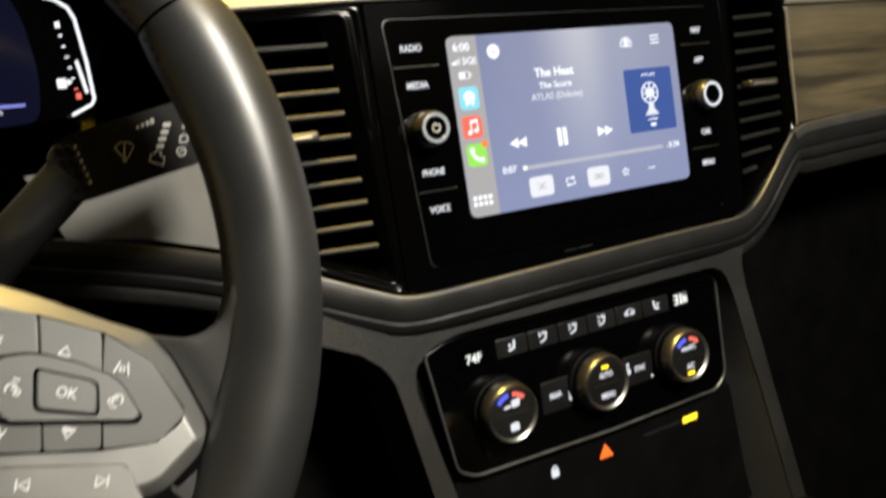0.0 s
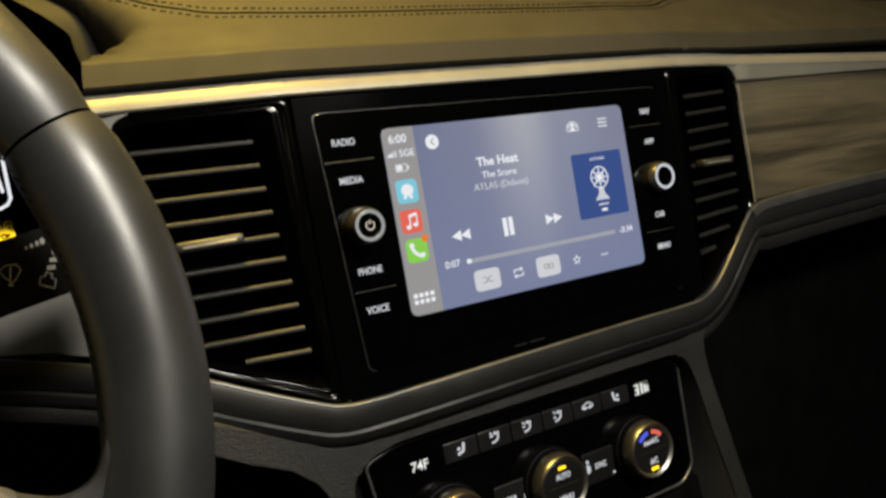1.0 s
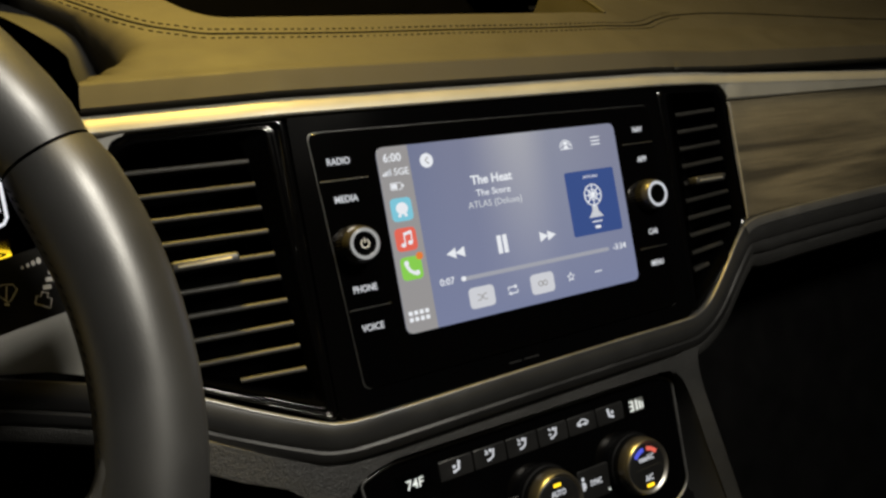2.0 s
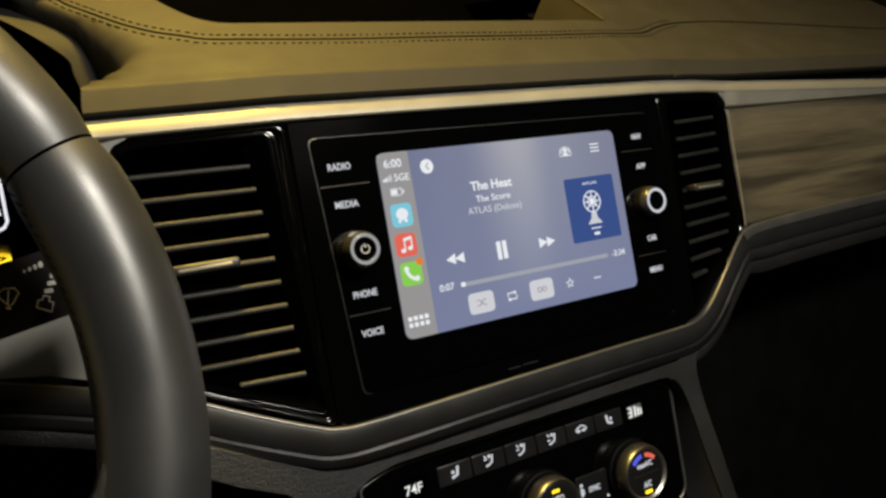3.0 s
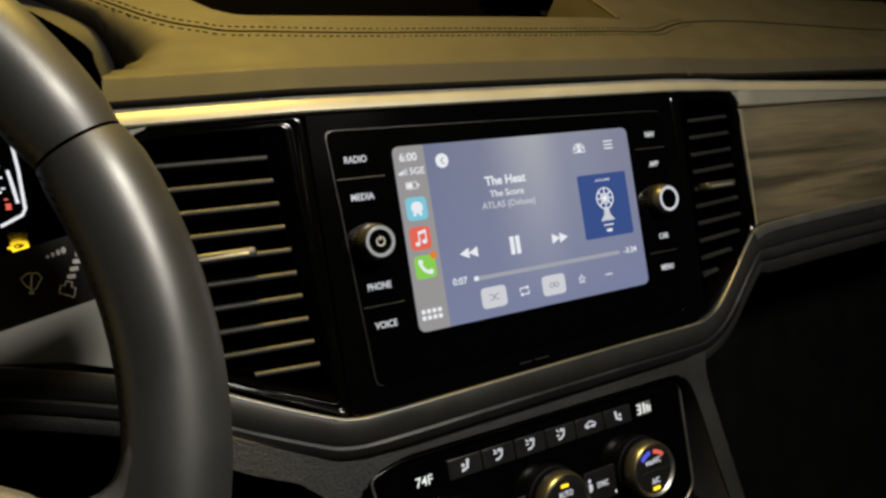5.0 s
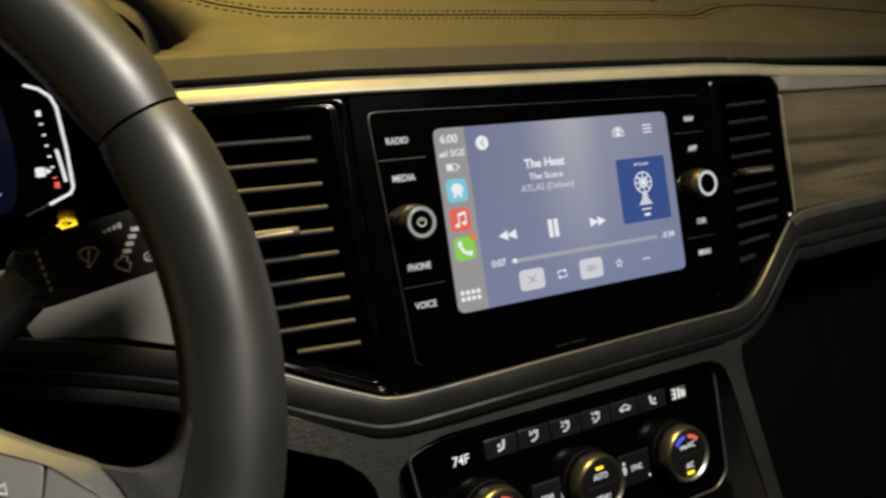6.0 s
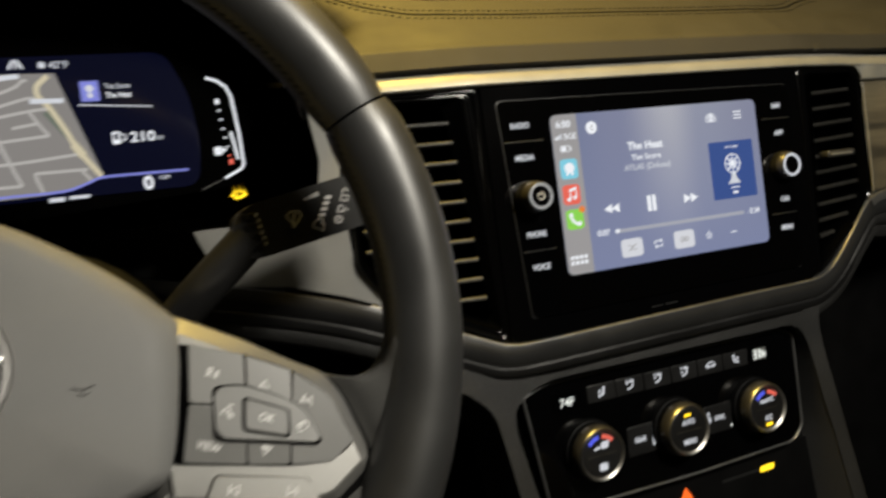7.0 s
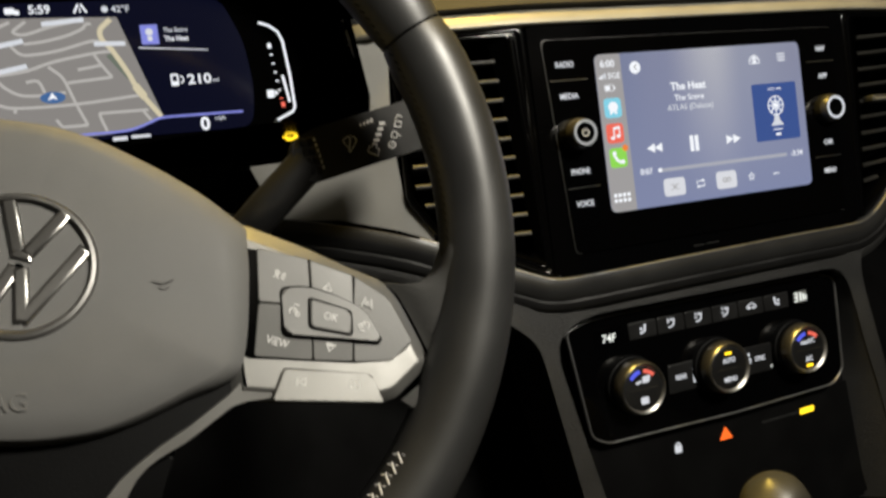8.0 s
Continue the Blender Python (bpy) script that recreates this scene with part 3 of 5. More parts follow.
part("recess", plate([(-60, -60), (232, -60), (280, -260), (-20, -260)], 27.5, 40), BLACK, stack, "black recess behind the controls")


# ---- infotainment unit ----
unit = thing("infotainment_unit", (86, 5, -36), "gloss black touchscreen unit showing a music player", "touchscreen")
frame_pts = rounded([(-46.5, 126.5), (219, 126.5), (219.5, -30), (212, -35.5), (-44, -37), (-46.5, -34)], [1, 1, 5, 5, 5, 3], 4)
part("bezel", plate(frame_pts, 1.6, 14, 1.2, 3), GLOSS, unit, "gloss black surround")
glass_pts = rounded([(-37, 117), (207, 115), (204, -23), (-29.5, -23.5)], 4.5, 5)
glass = part("glass", plate(glass_pts, 0.0, 3.2, 0.5, 2), GLASS, unit, "black touch glass")
part("glass_edge", ring([(x * 1.0 + (0.5 if x > 86 else -0.5), z + (0.5 if z > 47 else -0.5)) for x, z in glass_pts], glass_pts, 1.0, 2.6), DARK, glass, "fine satin edge line")


def lit(name, bm, mat, parent, label=""):
    return part(name, bm, mat, parent, label)


screen_pts = rounded([(0, 0), (174, 0), (174, 105.5), (0, 105.5)], 5.0, 6)
display = part("display", plate(screen_pts, -0.25, 0.5), BACKDROP, unit, "lit display, slate blue player page")
S = -0.55
lit("sidebar", plate([(19.8, 105.5), *[p for p in screen_pts if p[0] < 19 and p[1] > 50], *[p for p in screen_pts if p[0] < 19 and p[1] <= 50], (19.8, 0)], S, S + 0.25), SIDEBAR, display, "pale grey side bar")
T = -0.9
lit("clock_text", lettering("6:00", 9.2, 99.2, 4.6, T, bold=0.012), WHITE, display)
lit("network_text", lettering("5GE", 13.6, 91.0, 3.9, T, bold=0.006), WHITE, display)
for k in range(4):
    lit("signal_bar", tile(2.4 + 1.45 * k, 89.9 + 0.35 * k, 1.0, 1.6 + 0.7 * k, T), WHITE if k < 2 else PALE, display)
lit("battery_icon", merged(ring(rounded([(5.2, 80.8), (12.4, 80.8), (12.4, 85), (5.2, 85)], 1, 3), rounded([(5.6, 81.2), (12.0, 81.2), (12.0, 84.6), (5.6, 84.6)], 0.8, 3), T, T + 0.2), tile(7.6, 82.9, 3.4, 2.8, T, 0.5), tile(13.1, 82.9, 0.7, 1.6, T)), WHITE, display)
lit("app_icon", tile(9.7, 69.6, 13.2, 13.2, T, 3), CYAN, display, "cyan app icon")
lit("app_mark", merged(disc(9.8, 70.2, 3.7, T - 0.3, squash=0.92), disc(7.8, 66.3, 1.0, T - 0.3), disc(11.6, 66.3, 1.0, T - 0.3)), WHITE, display, "white rounded mark")
lit("app_icon", tile(9.2, 52.7, 13.2, 13.2, T, 3), RED, display, "red music icon")
lit("app_mark", merged(disc(7.0, 49.6, 1.5, T - 0.3, squash=0.8), disc(11.4, 50.6, 1.5, T - 0.3, squash=0.8), stroke([(8.2, 49.8), (8.2, 56)], 0.7, T - 0.3), stroke([(12.6, 50.8), (12.6, 57)], 0.7, T - 0.3), stroke([(7.9, 55.6), (12.9, 56.6)], 1.7, T - 0.3)), WHITE, display, "white note")
lit("app_icon", tile(9.6, 36.2, 13.2, 13.2, T, 3), GREEN, display, "green phone icon")
lit("app_mark", merged(stroke([(6.4, 39.6), (6.8, 37.4), (8.4, 34.8), (10.8, 33.2), (13.0, 32.8)], 1.9, T - 0.3), disc(6.7, 39.2, 1.5, T - 0.3), disc(12.6, 33.2, 1.5, T - 0.3)), WHITE, display, "white handset")
lit("badge", disc(15.4, 42.4, 2.2, T - 0.5), ORANGE, display)
for r in range(2):
    for c in range(4):
        lit("grid_dot", tile(3.9 + 3.5 * c, 11.2 - 3.6 * r, 2.4, 2.4, T, 0.5), WHITE, display)
lit("back_button", disc(30.6, 95.3, 4.2, T), WHITE, display)
lit("back_arrow", stroke([(31.6, 97.2), (29.7, 95.3), (31.6, 93.4)], 0.7, T - 0.3), SIDEBAR, display)
lit("title_text", lettering("The Heat", 72.2, 80.4, 5.2, T, width=29.5, bold=0.022), WHITE, display)
lit("artist_text", lettering("The Score", 72.0, 72.6, 3.9, T, width=24.5, bold=0.004), WHITE, display)
lit("album_text", lettering("ATLAS (Deluxe)", 72.2, 65.3, 4.0, T, width=38.5, bold=0.0), PALE, display)
lit("listen_icon", merged(disc(131.6, 95.6, 1.3, T), plate(rounded([(129.6, 92), (133.6, 92), (132.8, 94.2), (130.4, 94.2)], 0.6, 2), T, T + 0.2), flat_ring(131.6, 93.0, 4.2, 4.8, T, 20, 0.2, 0, 180), flat_ring(131.6, 93.0, 2.9, 3.4, T, 20, 0.2, 10, 170), tile(131.6, 92.0, 9.6, 0.6, T)), WHITE, display)
for k in (-2.3, 0, 2.3):
    lit("menu_line", tile(156.1, 95.2 + k, 7.2, 0.8, T), WHITE, display)
lit("cover_art", plate(rounded([(126.4, 35.4), (166.8, 35.4), (166.8, 76.8), (126.4, 76.8)], 1.6, 3), T, T + 0.2), ART, display, "deep blue album cover with pale emblem")
lit("cover_words", lettering("ATLAS", 146.6, 72.6, 1.7, T - 0.3, width=12), WHITE, display)
globe = [flat_ring(146.5, 60.5, 6.4, 7.1, T - 0.3), flat_ring(146.5, 60.5, 3.0, 3.6, T - 0.3), stroke([(140, 60.5), (153, 60.5)], 0.7, T - 0.3), stroke([(146.5, 54), (146.5, 67)], 0.7, T - 0.3), stroke([(141.6, 65), (151.4, 56)], 0.8, T - 0.3), stroke([(141.6, 56), (151.4, 65)], 0.8, T - 0.3), disc(146.5, 60.5, 2.0, T - 0.3)]
lit("cover_globe", merged(*globe), WHITE, display, "pale round emblem")
lit("cover_base", merged(plate([(144.6, 53.6), (148.4, 53.6), (149.0, 50), (152.4, 46), (140.6, 46), (144.0, 50)], T - 0.3, T - 0.1)), PALE, display)
lit("cover_note", merged(tile(146.6, 43.2, 8, 0.8, T - 0.3), tile(146.6, 39.6, 4.4, 1.8, T - 0.3)), WHITE, display)
for cx, s in ((38.9, -1), (106.1, 1)):
    lit("skip_icon", merged(*(plate([(cx + s * a, 43.1), (cx + s * (a + 6.2), 40.0), (cx + s * a, 36.9)], T, T + 0.2) for a in (-6.2, -0.2))), WHITE, display)
for dx in (-2.1, 2.1):
    lit("pause_bar", tile(72.0 + dx, 40.1, 2.9, 11.0, T, 0.4), WHITE, display)
lit("progress_track", tile(96.3, 24.2, 112.0, 2.5, T, 1.2), BAR, display)
lit("progress_knob", tile(41.3, 24.4, 3.0, 2.7, T - 0.2, 1.0), WHITE, display)
lit("elapsed_text", lettering("0:07", 30.4, 24.7, 4.0, T, bold=0.006), WHITE, display)
lit("remaining_text", lettering("-3:34", 161.4, 24.6, 3.9, T, bold=0.006), WHITE, display)
for cx in (51.7, 96.0):
    lit("toggle_tile", tile(cx, 11.8, 17.6, 12.4, T, 3.0), TILE, display, "pale rounded toggle")
lit("shuffle_icon", merged(stroke([(48.3, 13.4), (50.2, 13.4), (53.2, 10.2), (55.0, 10.2)], 0.6, T - 0.3), stroke([(48.3, 10.2), (50.2, 10.2), (53.2, 13.4), (55.0, 13.4)], 0.6, T - 0.3)), SIDEBAR, display)
lit("endless_icon", merged(flat_ring(94.2, 11.8, 1.2, 1.8, T - 0.3, 16), flat_ring(97.8, 11.8, 1.2, 1.8, T - 0.3, 16)), SIDEBAR, display)
lit("repeat_icon", merged(stroke([(70.6, 11.6), (70.6, 13.6), (75.8, 13.6)], 0.7, T), stroke([(76.8, 11.8), (76.8, 9.8), (71.6, 9.8)], 0.7, T), plate([(75.4, 14.9), (77.2, 13.6), (75.4, 12.3)], T, T + 0.2), plate([(72.0, 11.1), (70.2, 9.8), (72.0, 8.5)], T, T + 0.2)), WHITE, display)
star = [(118.2 + r * math.sin(math.tau * k / 10), 11.7 + r * math.cos(math.tau * k / 10)) for k, r in enumerate([3.3, 1.5] * 5)]
lit("star_icon", ring(star, [(118.2 + 0.66 * (x - 118.2), 11.7 + 0.66 * (z - 11.7)) for x, z in star], T, T + 0.2), WHITE, display)
for k in (-2.0, 0, 2.0):
    lit("more_dot", disc(140.6 + k, 11.5, 0.6, T, 10), WHITE, display)

part("maker_mark", merged(tile(68, -31.2, 9, 0.8, 1.3), tile(80, -31.0, 11, 0.8, 1.3)), TRIM, unit, "fine unreadable mark")
# Hard keys beside the display.
for words, cx, cz, w in (("RADIO", -22.5, 100.6, 13.2), ("MEDIA", -21.6, 79.9, 13.6), ("PHONE", -19.9, 30.3, 14.0), ("VOICE", -19.4, 8.9, 13.2), ("NAV", 194.6, 99.4, 8.4), ("APP", 194.3, 79.1, 8.4), ("CAR", 193.7, 29.7, 8.4), ("MENU", 192.8, 8.4, 11.0)):
    part("key_text", lettering(words, cx, cz, 3.7, -0.4, width=w, bold=0.018), KEYLIT, unit)
for x0, x1, z in ((-35, -6.4, 90.3), (-31, -6.4, 19.6), (179.4, 206.4, 90.0), (179.4, 204.4, 19.0)):
    part("key_divider", plate([(x0, z - 0.35), (x1, z - 0.35), (x1, z + 0.35), (x0, z + 0.35)], -0.35, 0.4, 0.15, 1), TRIM, unit, "fine raised line between two keys")


def knob(cx, cz, tall, shine):
    body = part("knob", lathe([(10.37, 2.5), (10.37, -tall * 0.4), (10.12, -tall * 0.5)], cx, cz, 72, 0.4), BLACK, unit, "ribbed satin rotary knob")
    part("shoulder", lathe([(10.03, -tall * 0.45), (9.94, -tall * 0.6), (9.61, -tall * 0.8), (9.01, -tall * 0.94), (8.42, -tall)], cx, cz, 72), KNOB, body)
    part("ring", lathe([(8.42, 0.4 - tall), (8.16, -0.4 - tall), (7.82, -0.6 - tall), (7.22, -0.6 - tall), (6.71, -0.2 - tall), (6.46, 0.6 - tall)], cx, cz, 48), shine, body, "lit pale ring")
    part("cap", lathe([(6.54, 0.8 - tall), (6.38, 0.0 - tall), (5.10, 0.3 - tall), (0, 0.6 - tall)], cx, cz, 48), GLOSS, body, "gloss black cap")
    return body


left_knob = knob(-21.8, 54.2, 15.5, DIM)
part("power_icon", merged(flat_ring(-21.8, 54.2, 2.0, 2.6, -15.6, 24, 0.3, 120, 420), stroke([(-21.8, 54.6), (-21.8, 57.0)], 0.6, -15.6, 0.3)), PRINT, left_knob, "printed power sign")
knob(193.6, 54.2, 10.2, PALE)


# ---- air vents ----
def vent(outer, inner, slat_ends, lever, name_label, deep=0.0, rise=0.0):
    v = thing("air_vent", (sum(p[0] for p in outer) / len(outer), 10, 40), name_label, "air vent", group="dashboard air vents")
    o, i = rounded(outer, 5.0, 4), rounded(inner, 4.0, 4)
    mid = [(a[0] * 0.45 + b[0] * 0.55, a[1] * 0.45 + b[1] * 0.55) for a, b in zip(o, i)]
    prof = ((0.0, 16), (0.0, 3.4), (0.05, 2.2), (0.14, 1.3), (0.26, 1.0), (0.38, 1.5), (0.5, 2.4), (0.6, 2.5), (0.7, 1.9), (0.8, 1.6), (0.9, 2.0), (0.97, 3.2), (1.0, 5.0), (1.0, 16))
    lip = [[(a[0] + (b[0] - a[0]) * t, y, a[1] + (b[1] - a[1]) * t) for a, b in zip(o, mid)] for t, y in prof]
    part("surround", bent(loft(lip, True)), GLOSS, v, "gloss black surround", sharp=1.0)
    # Throat and duct: the shade inside the vent is painted near-black.
    part("throat", bent(ring(mid, i, 1.4, 16, 8.0)), RECESS_BLACK, v)
    part("duct", bent(loft([[(x, 6, z) for x, z in [*i, i[0]]], [(x, 46, z) for x, z in [*i, i[0]]]])), RECESS_BLACK, v)
    xs_, zs_ = [p[0] for p in i], [p[1] for p in i]
    part("duct_floor", bent(block(min(xs_) - 2, max(xs_) + 2, 44, 46, min(zs_) - 2, max(zs_) + 2)), RECESS_BLACK, v)
    for x0, x1, z in slat_ends:
        n = 5
        xs2 = [x0 + (x1 - x0) * k / n for k in range(n + 1)]
        rows2 = []
        for x in xs2:
            z2 = z + rise * ((x - x0) / (x1 - x0) - (0 if rise > 0 else 1))
            rows2.append([(x, deep + y + bend(x), z2 + h) for y, h in ((1.2, -1.7), (0.4, -1.5), (0.0, -0.9), (0.0, 0.0), (0.3, 0.6), (0.9, 1.1), (2.2, 1.3))] + [(x, 18 + bend(x), z2 - 0.6), (x, 18 + bend(x), z2 - 1.8)])
        bm = loft(rows2, True)
        part("slat", bm, SLAT, v)
    x0, x1, z = lever
    tab = part("lever", bent(block(x0, x1, -3, 8, z - 2.6, z + 2.8, 1.6, 3)), DARK, v, "sliding adjuster tab")
    part("inlay", bent(block(x0 + 3, x1 - 4, -3.6, -2.2, z - 1.0, z + 0.6, 0.3, 1)), SILVER, tab, "silver inlay line")
    return v


left_slats = []
for k in range(10):
    z = 107.0 - 12.45 * k
    edge = -130 if z > 26 else -129.5 + (26 - z) * 0.63 if z > 5 else -116 + (5 - z) * 2.38
    left_slats.append((edge, -69.0 + 1.15 * k, z))
vent([(-46.8, 126.5), (-124, 126.5), (-132, 123.5), (-136.2, 114), (-137, 25), (-121, -0.5), (-46.8, -37)], [(-70.5, 117), (-121, 117), (-128, 115), (-131, 109), (-130.5, 28), (-116, 5), (-56.5, -20)], left_slats, (-116, -83, 58.5), "gloss black air vent with ten slats beside the wheel", 3.0, -1.2)
right_slats = []
for k in range(10):
    z = 107.0 - 12.45 * k
    edge = 290.0 if z > 26 else 290 - (26 - z) * 0.73 if z > 12 else 280 - (12 - z) * 1.63
    right_slats.append((242.5 - 0.9 * k, edge, z + 0.8))
vent([(219.4, 126.5), (290, 126.5), (298.5, 119), (298.5, 22), (286, 8), (219.6, -34)], [(241.5, 118), (286, 118), (291.5, 112), (291, 27), (280, 12), (231, -18)], right_slats, (243, 277, 58.5), "gloss black air vent with slats beside the wood panel", 6.0, 2.2)

# ---- climate controls ----
climate = thing("climate_control_panel", (86, 18, -158), "gloss black climate panel with three knobs and lit keys", "climate control")
outline = rounded([(-36.5, -77), (-17, -71.2), (110, -70.6), (189, -71.0), (203, -76), (202.6, -149), (192, -159), (95, -161.2), (-14, -159.5), (-26, -153)], [4, 8, 1, 6, 6, 5, 6, 1, 5, 5], 5)
part("panel", plate(outline, 17.2, 28, 0.6, 2), GLOSS, climate)
part("edge_line", sweep(outline, [(-0.9, 18.0), (-0.7, 16.4), (-0.4, 16.1), (0.4, 16.1), (0.7, 16.4), (1.0, 19)], True, fall=lambda x: 0.0), EDGE, climate, "fine silver edge line", sharp=1.2)
AF = 16.3
for k, cx in enumerate((24, 48, 72, 96, 120, 144)):
    key = part("key", plate(rounded([(cx - 11.6, -91.5), (cx + 11.6, -91.5), (cx + 11.6, -79.5), (cx - 11.6, -79.5)], 1.0, 2), AF, 18, 0.5, 2), KEYFACE, climate, "flat dark key")
    y = AF - 0.3
    if k in (0, 5):
        s = 1 if k == 0 else -1
        icon = merged(stroke([(cx + 2.0 * s, -81.6), (cx + 1.2 * s, -86.6), (cx - 2.6 * s, -87.8)], 1.7, y), disc(cx - 1.6 * s, -84.6, 1.1, y, 10))
    elif k == 4:
        icon = merged(stroke([(cx - 4.2, -86), (cx - 3.6, -84.4), (cx - 1.6, -83.6), (cx, -82.6), (cx + 2.2, -83.4), (cx + 4.2, -84.6), (cx + 4.2, -86)], 0.9, y), disc(cx - 2.2, -86, 1.1, y, 10), disc(cx + 2.2, -86, 1.1, y, 10), stroke([(cx - 4.2, -86), (cx + 4.2, -86)], 0.7, y))
    else:
        icon = merged(stroke([(cx + 2.6, -81.8), (cx + 1.8, -86.2), (cx - 0.6, -87.6), (cx - 2.6, -87.8)], 1.2, y), disc(cx + 0.4, -82.4, 1.1, y, 10), stroke([(cx - 3.6, -83 - 0.8 * k), (cx - 1.4, -83 - 0.8 * k)], 0.9, y), stroke([(cx - 3.2, -81.4), (cx - 1.8, -83.2)], 0.9, y))
    part("icon", icon, KEYLIT, key)
for cx, words in ((-4, "74F"), (168, "")):
    cell = part("readout", plate(rounded([(cx - 11, -92.5), (cx + 11, -92.5), (cx + 11, -79.5), (cx - 11, -79.5)], 0.8, 2), AF + 0.3, 18, 0.2, 1), GLASS, climate, "small black readout")
    if words:
        part("digits", lettering(words, cx, -86.6, 5.6, AF - 0.1, width=11.0, bold=0.01), LCD, cell)
    else:
        part("backlight", tile(cx - 0.2, -85.4, 11.5, 8.4, AF - 0.02), LCDCELL, cell)
        part("digits", merged(tile(cx - 4, -85.4, 1.2, 6.8, AF - 0.3), tile(cx - 5.6, -85.4, 2.4, 1.0, AF - 0.3), tile(cx - 5.6, -82.4, 2.4, 1.0, AF - 0.3), tile(cx - 5.6, -88.4, 2.4, 1.0, AF - 0.3), tile(cx - 0.6, -85.4, 1.5, 7.0, AF - 0.3), tile(cx + 2.2, -86.0, 1.5, 5.4, AF - 0.3), tile(cx + 4.6, -86.4, 1.2, 4.2, AF - 0.3)), LCD, cell)
for cx, words, dot in ((53, "REAR", 0), (121, "SYNC", 1)):
    key = part("key", plate(rounded([(cx - 13, -136), (cx + 13, -136), (cx + 14, -115), (cx - 12, -115)], 1.5, 3), AF, 18, 0.6, 2), KEYFACE, climate, "dark side key")
    part("icon", lettering(words, cx - 1.5 if not dot else cx + 2, -125, 3.6, AF - 0.3, width=9.5, bold=0.02), KEYLIT, key)
    px = cx + 9.6 if not dot else cx - 8.4
    part("icon", merged(disc(px, -120.6, 1.2, AF - 0.3, 10), stroke([(px - 0.2, -122.4), (px - 0.2, -131.4 if not dot else -128)], 1.7, AF - 0.3), stroke([(px + 1.4, -123.4), (px + 1.4, -127)], 0.8, AF - 0.3)), KEYLIT, key)
    if dot:
        part("led", disc(cx + 12, -133, 0.8, AF - 0.3, 10), LCD, key)


def climate_knob(cx, kind):
    cz = -122.2
    k = part("knob", lathe([(19.0, 9.0), (18.9, 6.4), (18.7, 4.4), (18.4, 2.8), (17.8, 1.6)], cx, cz, 64), KNOB, climate, "satin rotary knob")
    part("collar", lathe([(21.0, 17.5), (21.0, 15), (20.4, 13.4), (19.4, 13.0), (18.9, 8.4)], cx, cz, 64), BLACK, k, "black collar")
    part("chamfer", lathe([(17.8, 1.7), (17.6, 0.9), (17.2, 0.5), (16.8, 0.6), (15.4, 2.0), (15.2, 2.2)], cx, cz, 64), SATIN, k, "bright chamfered rim")
    part("cap", lathe([(15.6, 2.3), (15.2, 1.9), (14.8, 1.8), (0, 1.8)], cx, cz, 64), KEYFACE, k, "flat dark cap")
    y = 1.3
    if kind == "fan":
        part("led", tile(cx, cz + 10.6, 5.6, 2.0, y, 0.4), AMBER, k)
        part("upper_text", lettering("AUTO", cx, cz + 5.6, 3.6, y, width=11, bold=0.02), KEYLIT, k)
        part("lower_text", lettering("MENU", cx, cz - 8.2, 3.6, y, width=11, bold=0.02), KEYLIT, k)
    else:
        part("cold_mark", flat_ring(cx, cz, 10.6, 13.4, y, 8, 0.3, 98, 140), BLUE, k)
        part("warm_mark", flat_ring(cx, cz, 10.6, 13.4, y, 8, 0.3, 42, 84), RED, k)
        if kind == "right":
            part("upper_text", lettering("maxA/C", cx, cz + 6.0, 3.6, y, width=13, bold=0.02), KEYLIT, k)
            part("lower_text", lettering("A/C", cx, cz - 7.2, 3.8, y, width=6.8, bold=0.02), KEYLIT, k)
            part("led", tile(cx, cz - 12.2, 6.0, 2.2, y, 0.4), AMBER, k)
        else:
            part("upper_icon", merged(stroke([(cx - 5.6, cz + 4.4), (cx - 1, cz + 5.0)], 1.6, y, 0.3), plate(rounded([(cx - 0.4, cz + 3.6), (cx + 5.0, cz + 3.6), (cx + 6.4, cz + 8.6), (cx - 0.2, cz + 8.2)], 1.4, 3), y, y + 0.3)), KEYLIT, k)
            part("lower_icon", merged(plate(rounded([(cx - 3.0, cz - 11), (cx + 3.2, cz - 11), (cx + 3.2, cz - 6), (cx - 3.0, cz - 6)], 1.2, 3), y, y + 0.3)), KEYLIT, k)
    part("split_line", tile(cx, cz - 0.6, 22, 0.7, y, 0, 0.3), TRIM, k)


for cx, kind in ((9.4, "left"), (82.4, "fan"), (155.4, "right")):
    climate_knob(cx, kind)

# ---- switch row below the climate panel ----
switches = thing("switch_row", (86, 27, -190), "black switch row with lit warning symbols under the climate panel", "switch panel")
part("panel", plate(rounded([(-26, -162), (216, -162), (262, -256), (-16, -256)], 3, 3), 25.6, 30), BLACK, switches)
part("lock_icon", merged(plate(rounded([(45.2, -183), (51.2, -183), (51.2, -177.6), (45.2, -177.6)], 1.2, 3), 25, 25.3), flat_ring(48.2, -177.8, 1.5, 2.6, 25, 14, 0.3, 0, 180)), KEYLIT, switches)
part("hazard_sign", plate(rounded([(85.4, -182.6), (97.6, -182.6), (91.5, -172.8)], 1.0, 2), 25.0, 25.4), HAZARD, switches, "glowing orange-red warning triangle")
part("airbag_lamp", plate(rounded([(163.5, -179.6), (177.5, -179.2), (178, -174.8), (164, -175.2)], 1.2, 3), 25.0, 25.4), AMBER, switches, "glowing yellow notice")
part("notice_text", plate([(126, -178.4), (162, -178.0), (162, -176.4), (126, -176.8)], 25.1, 25.4), TRIM, switches)


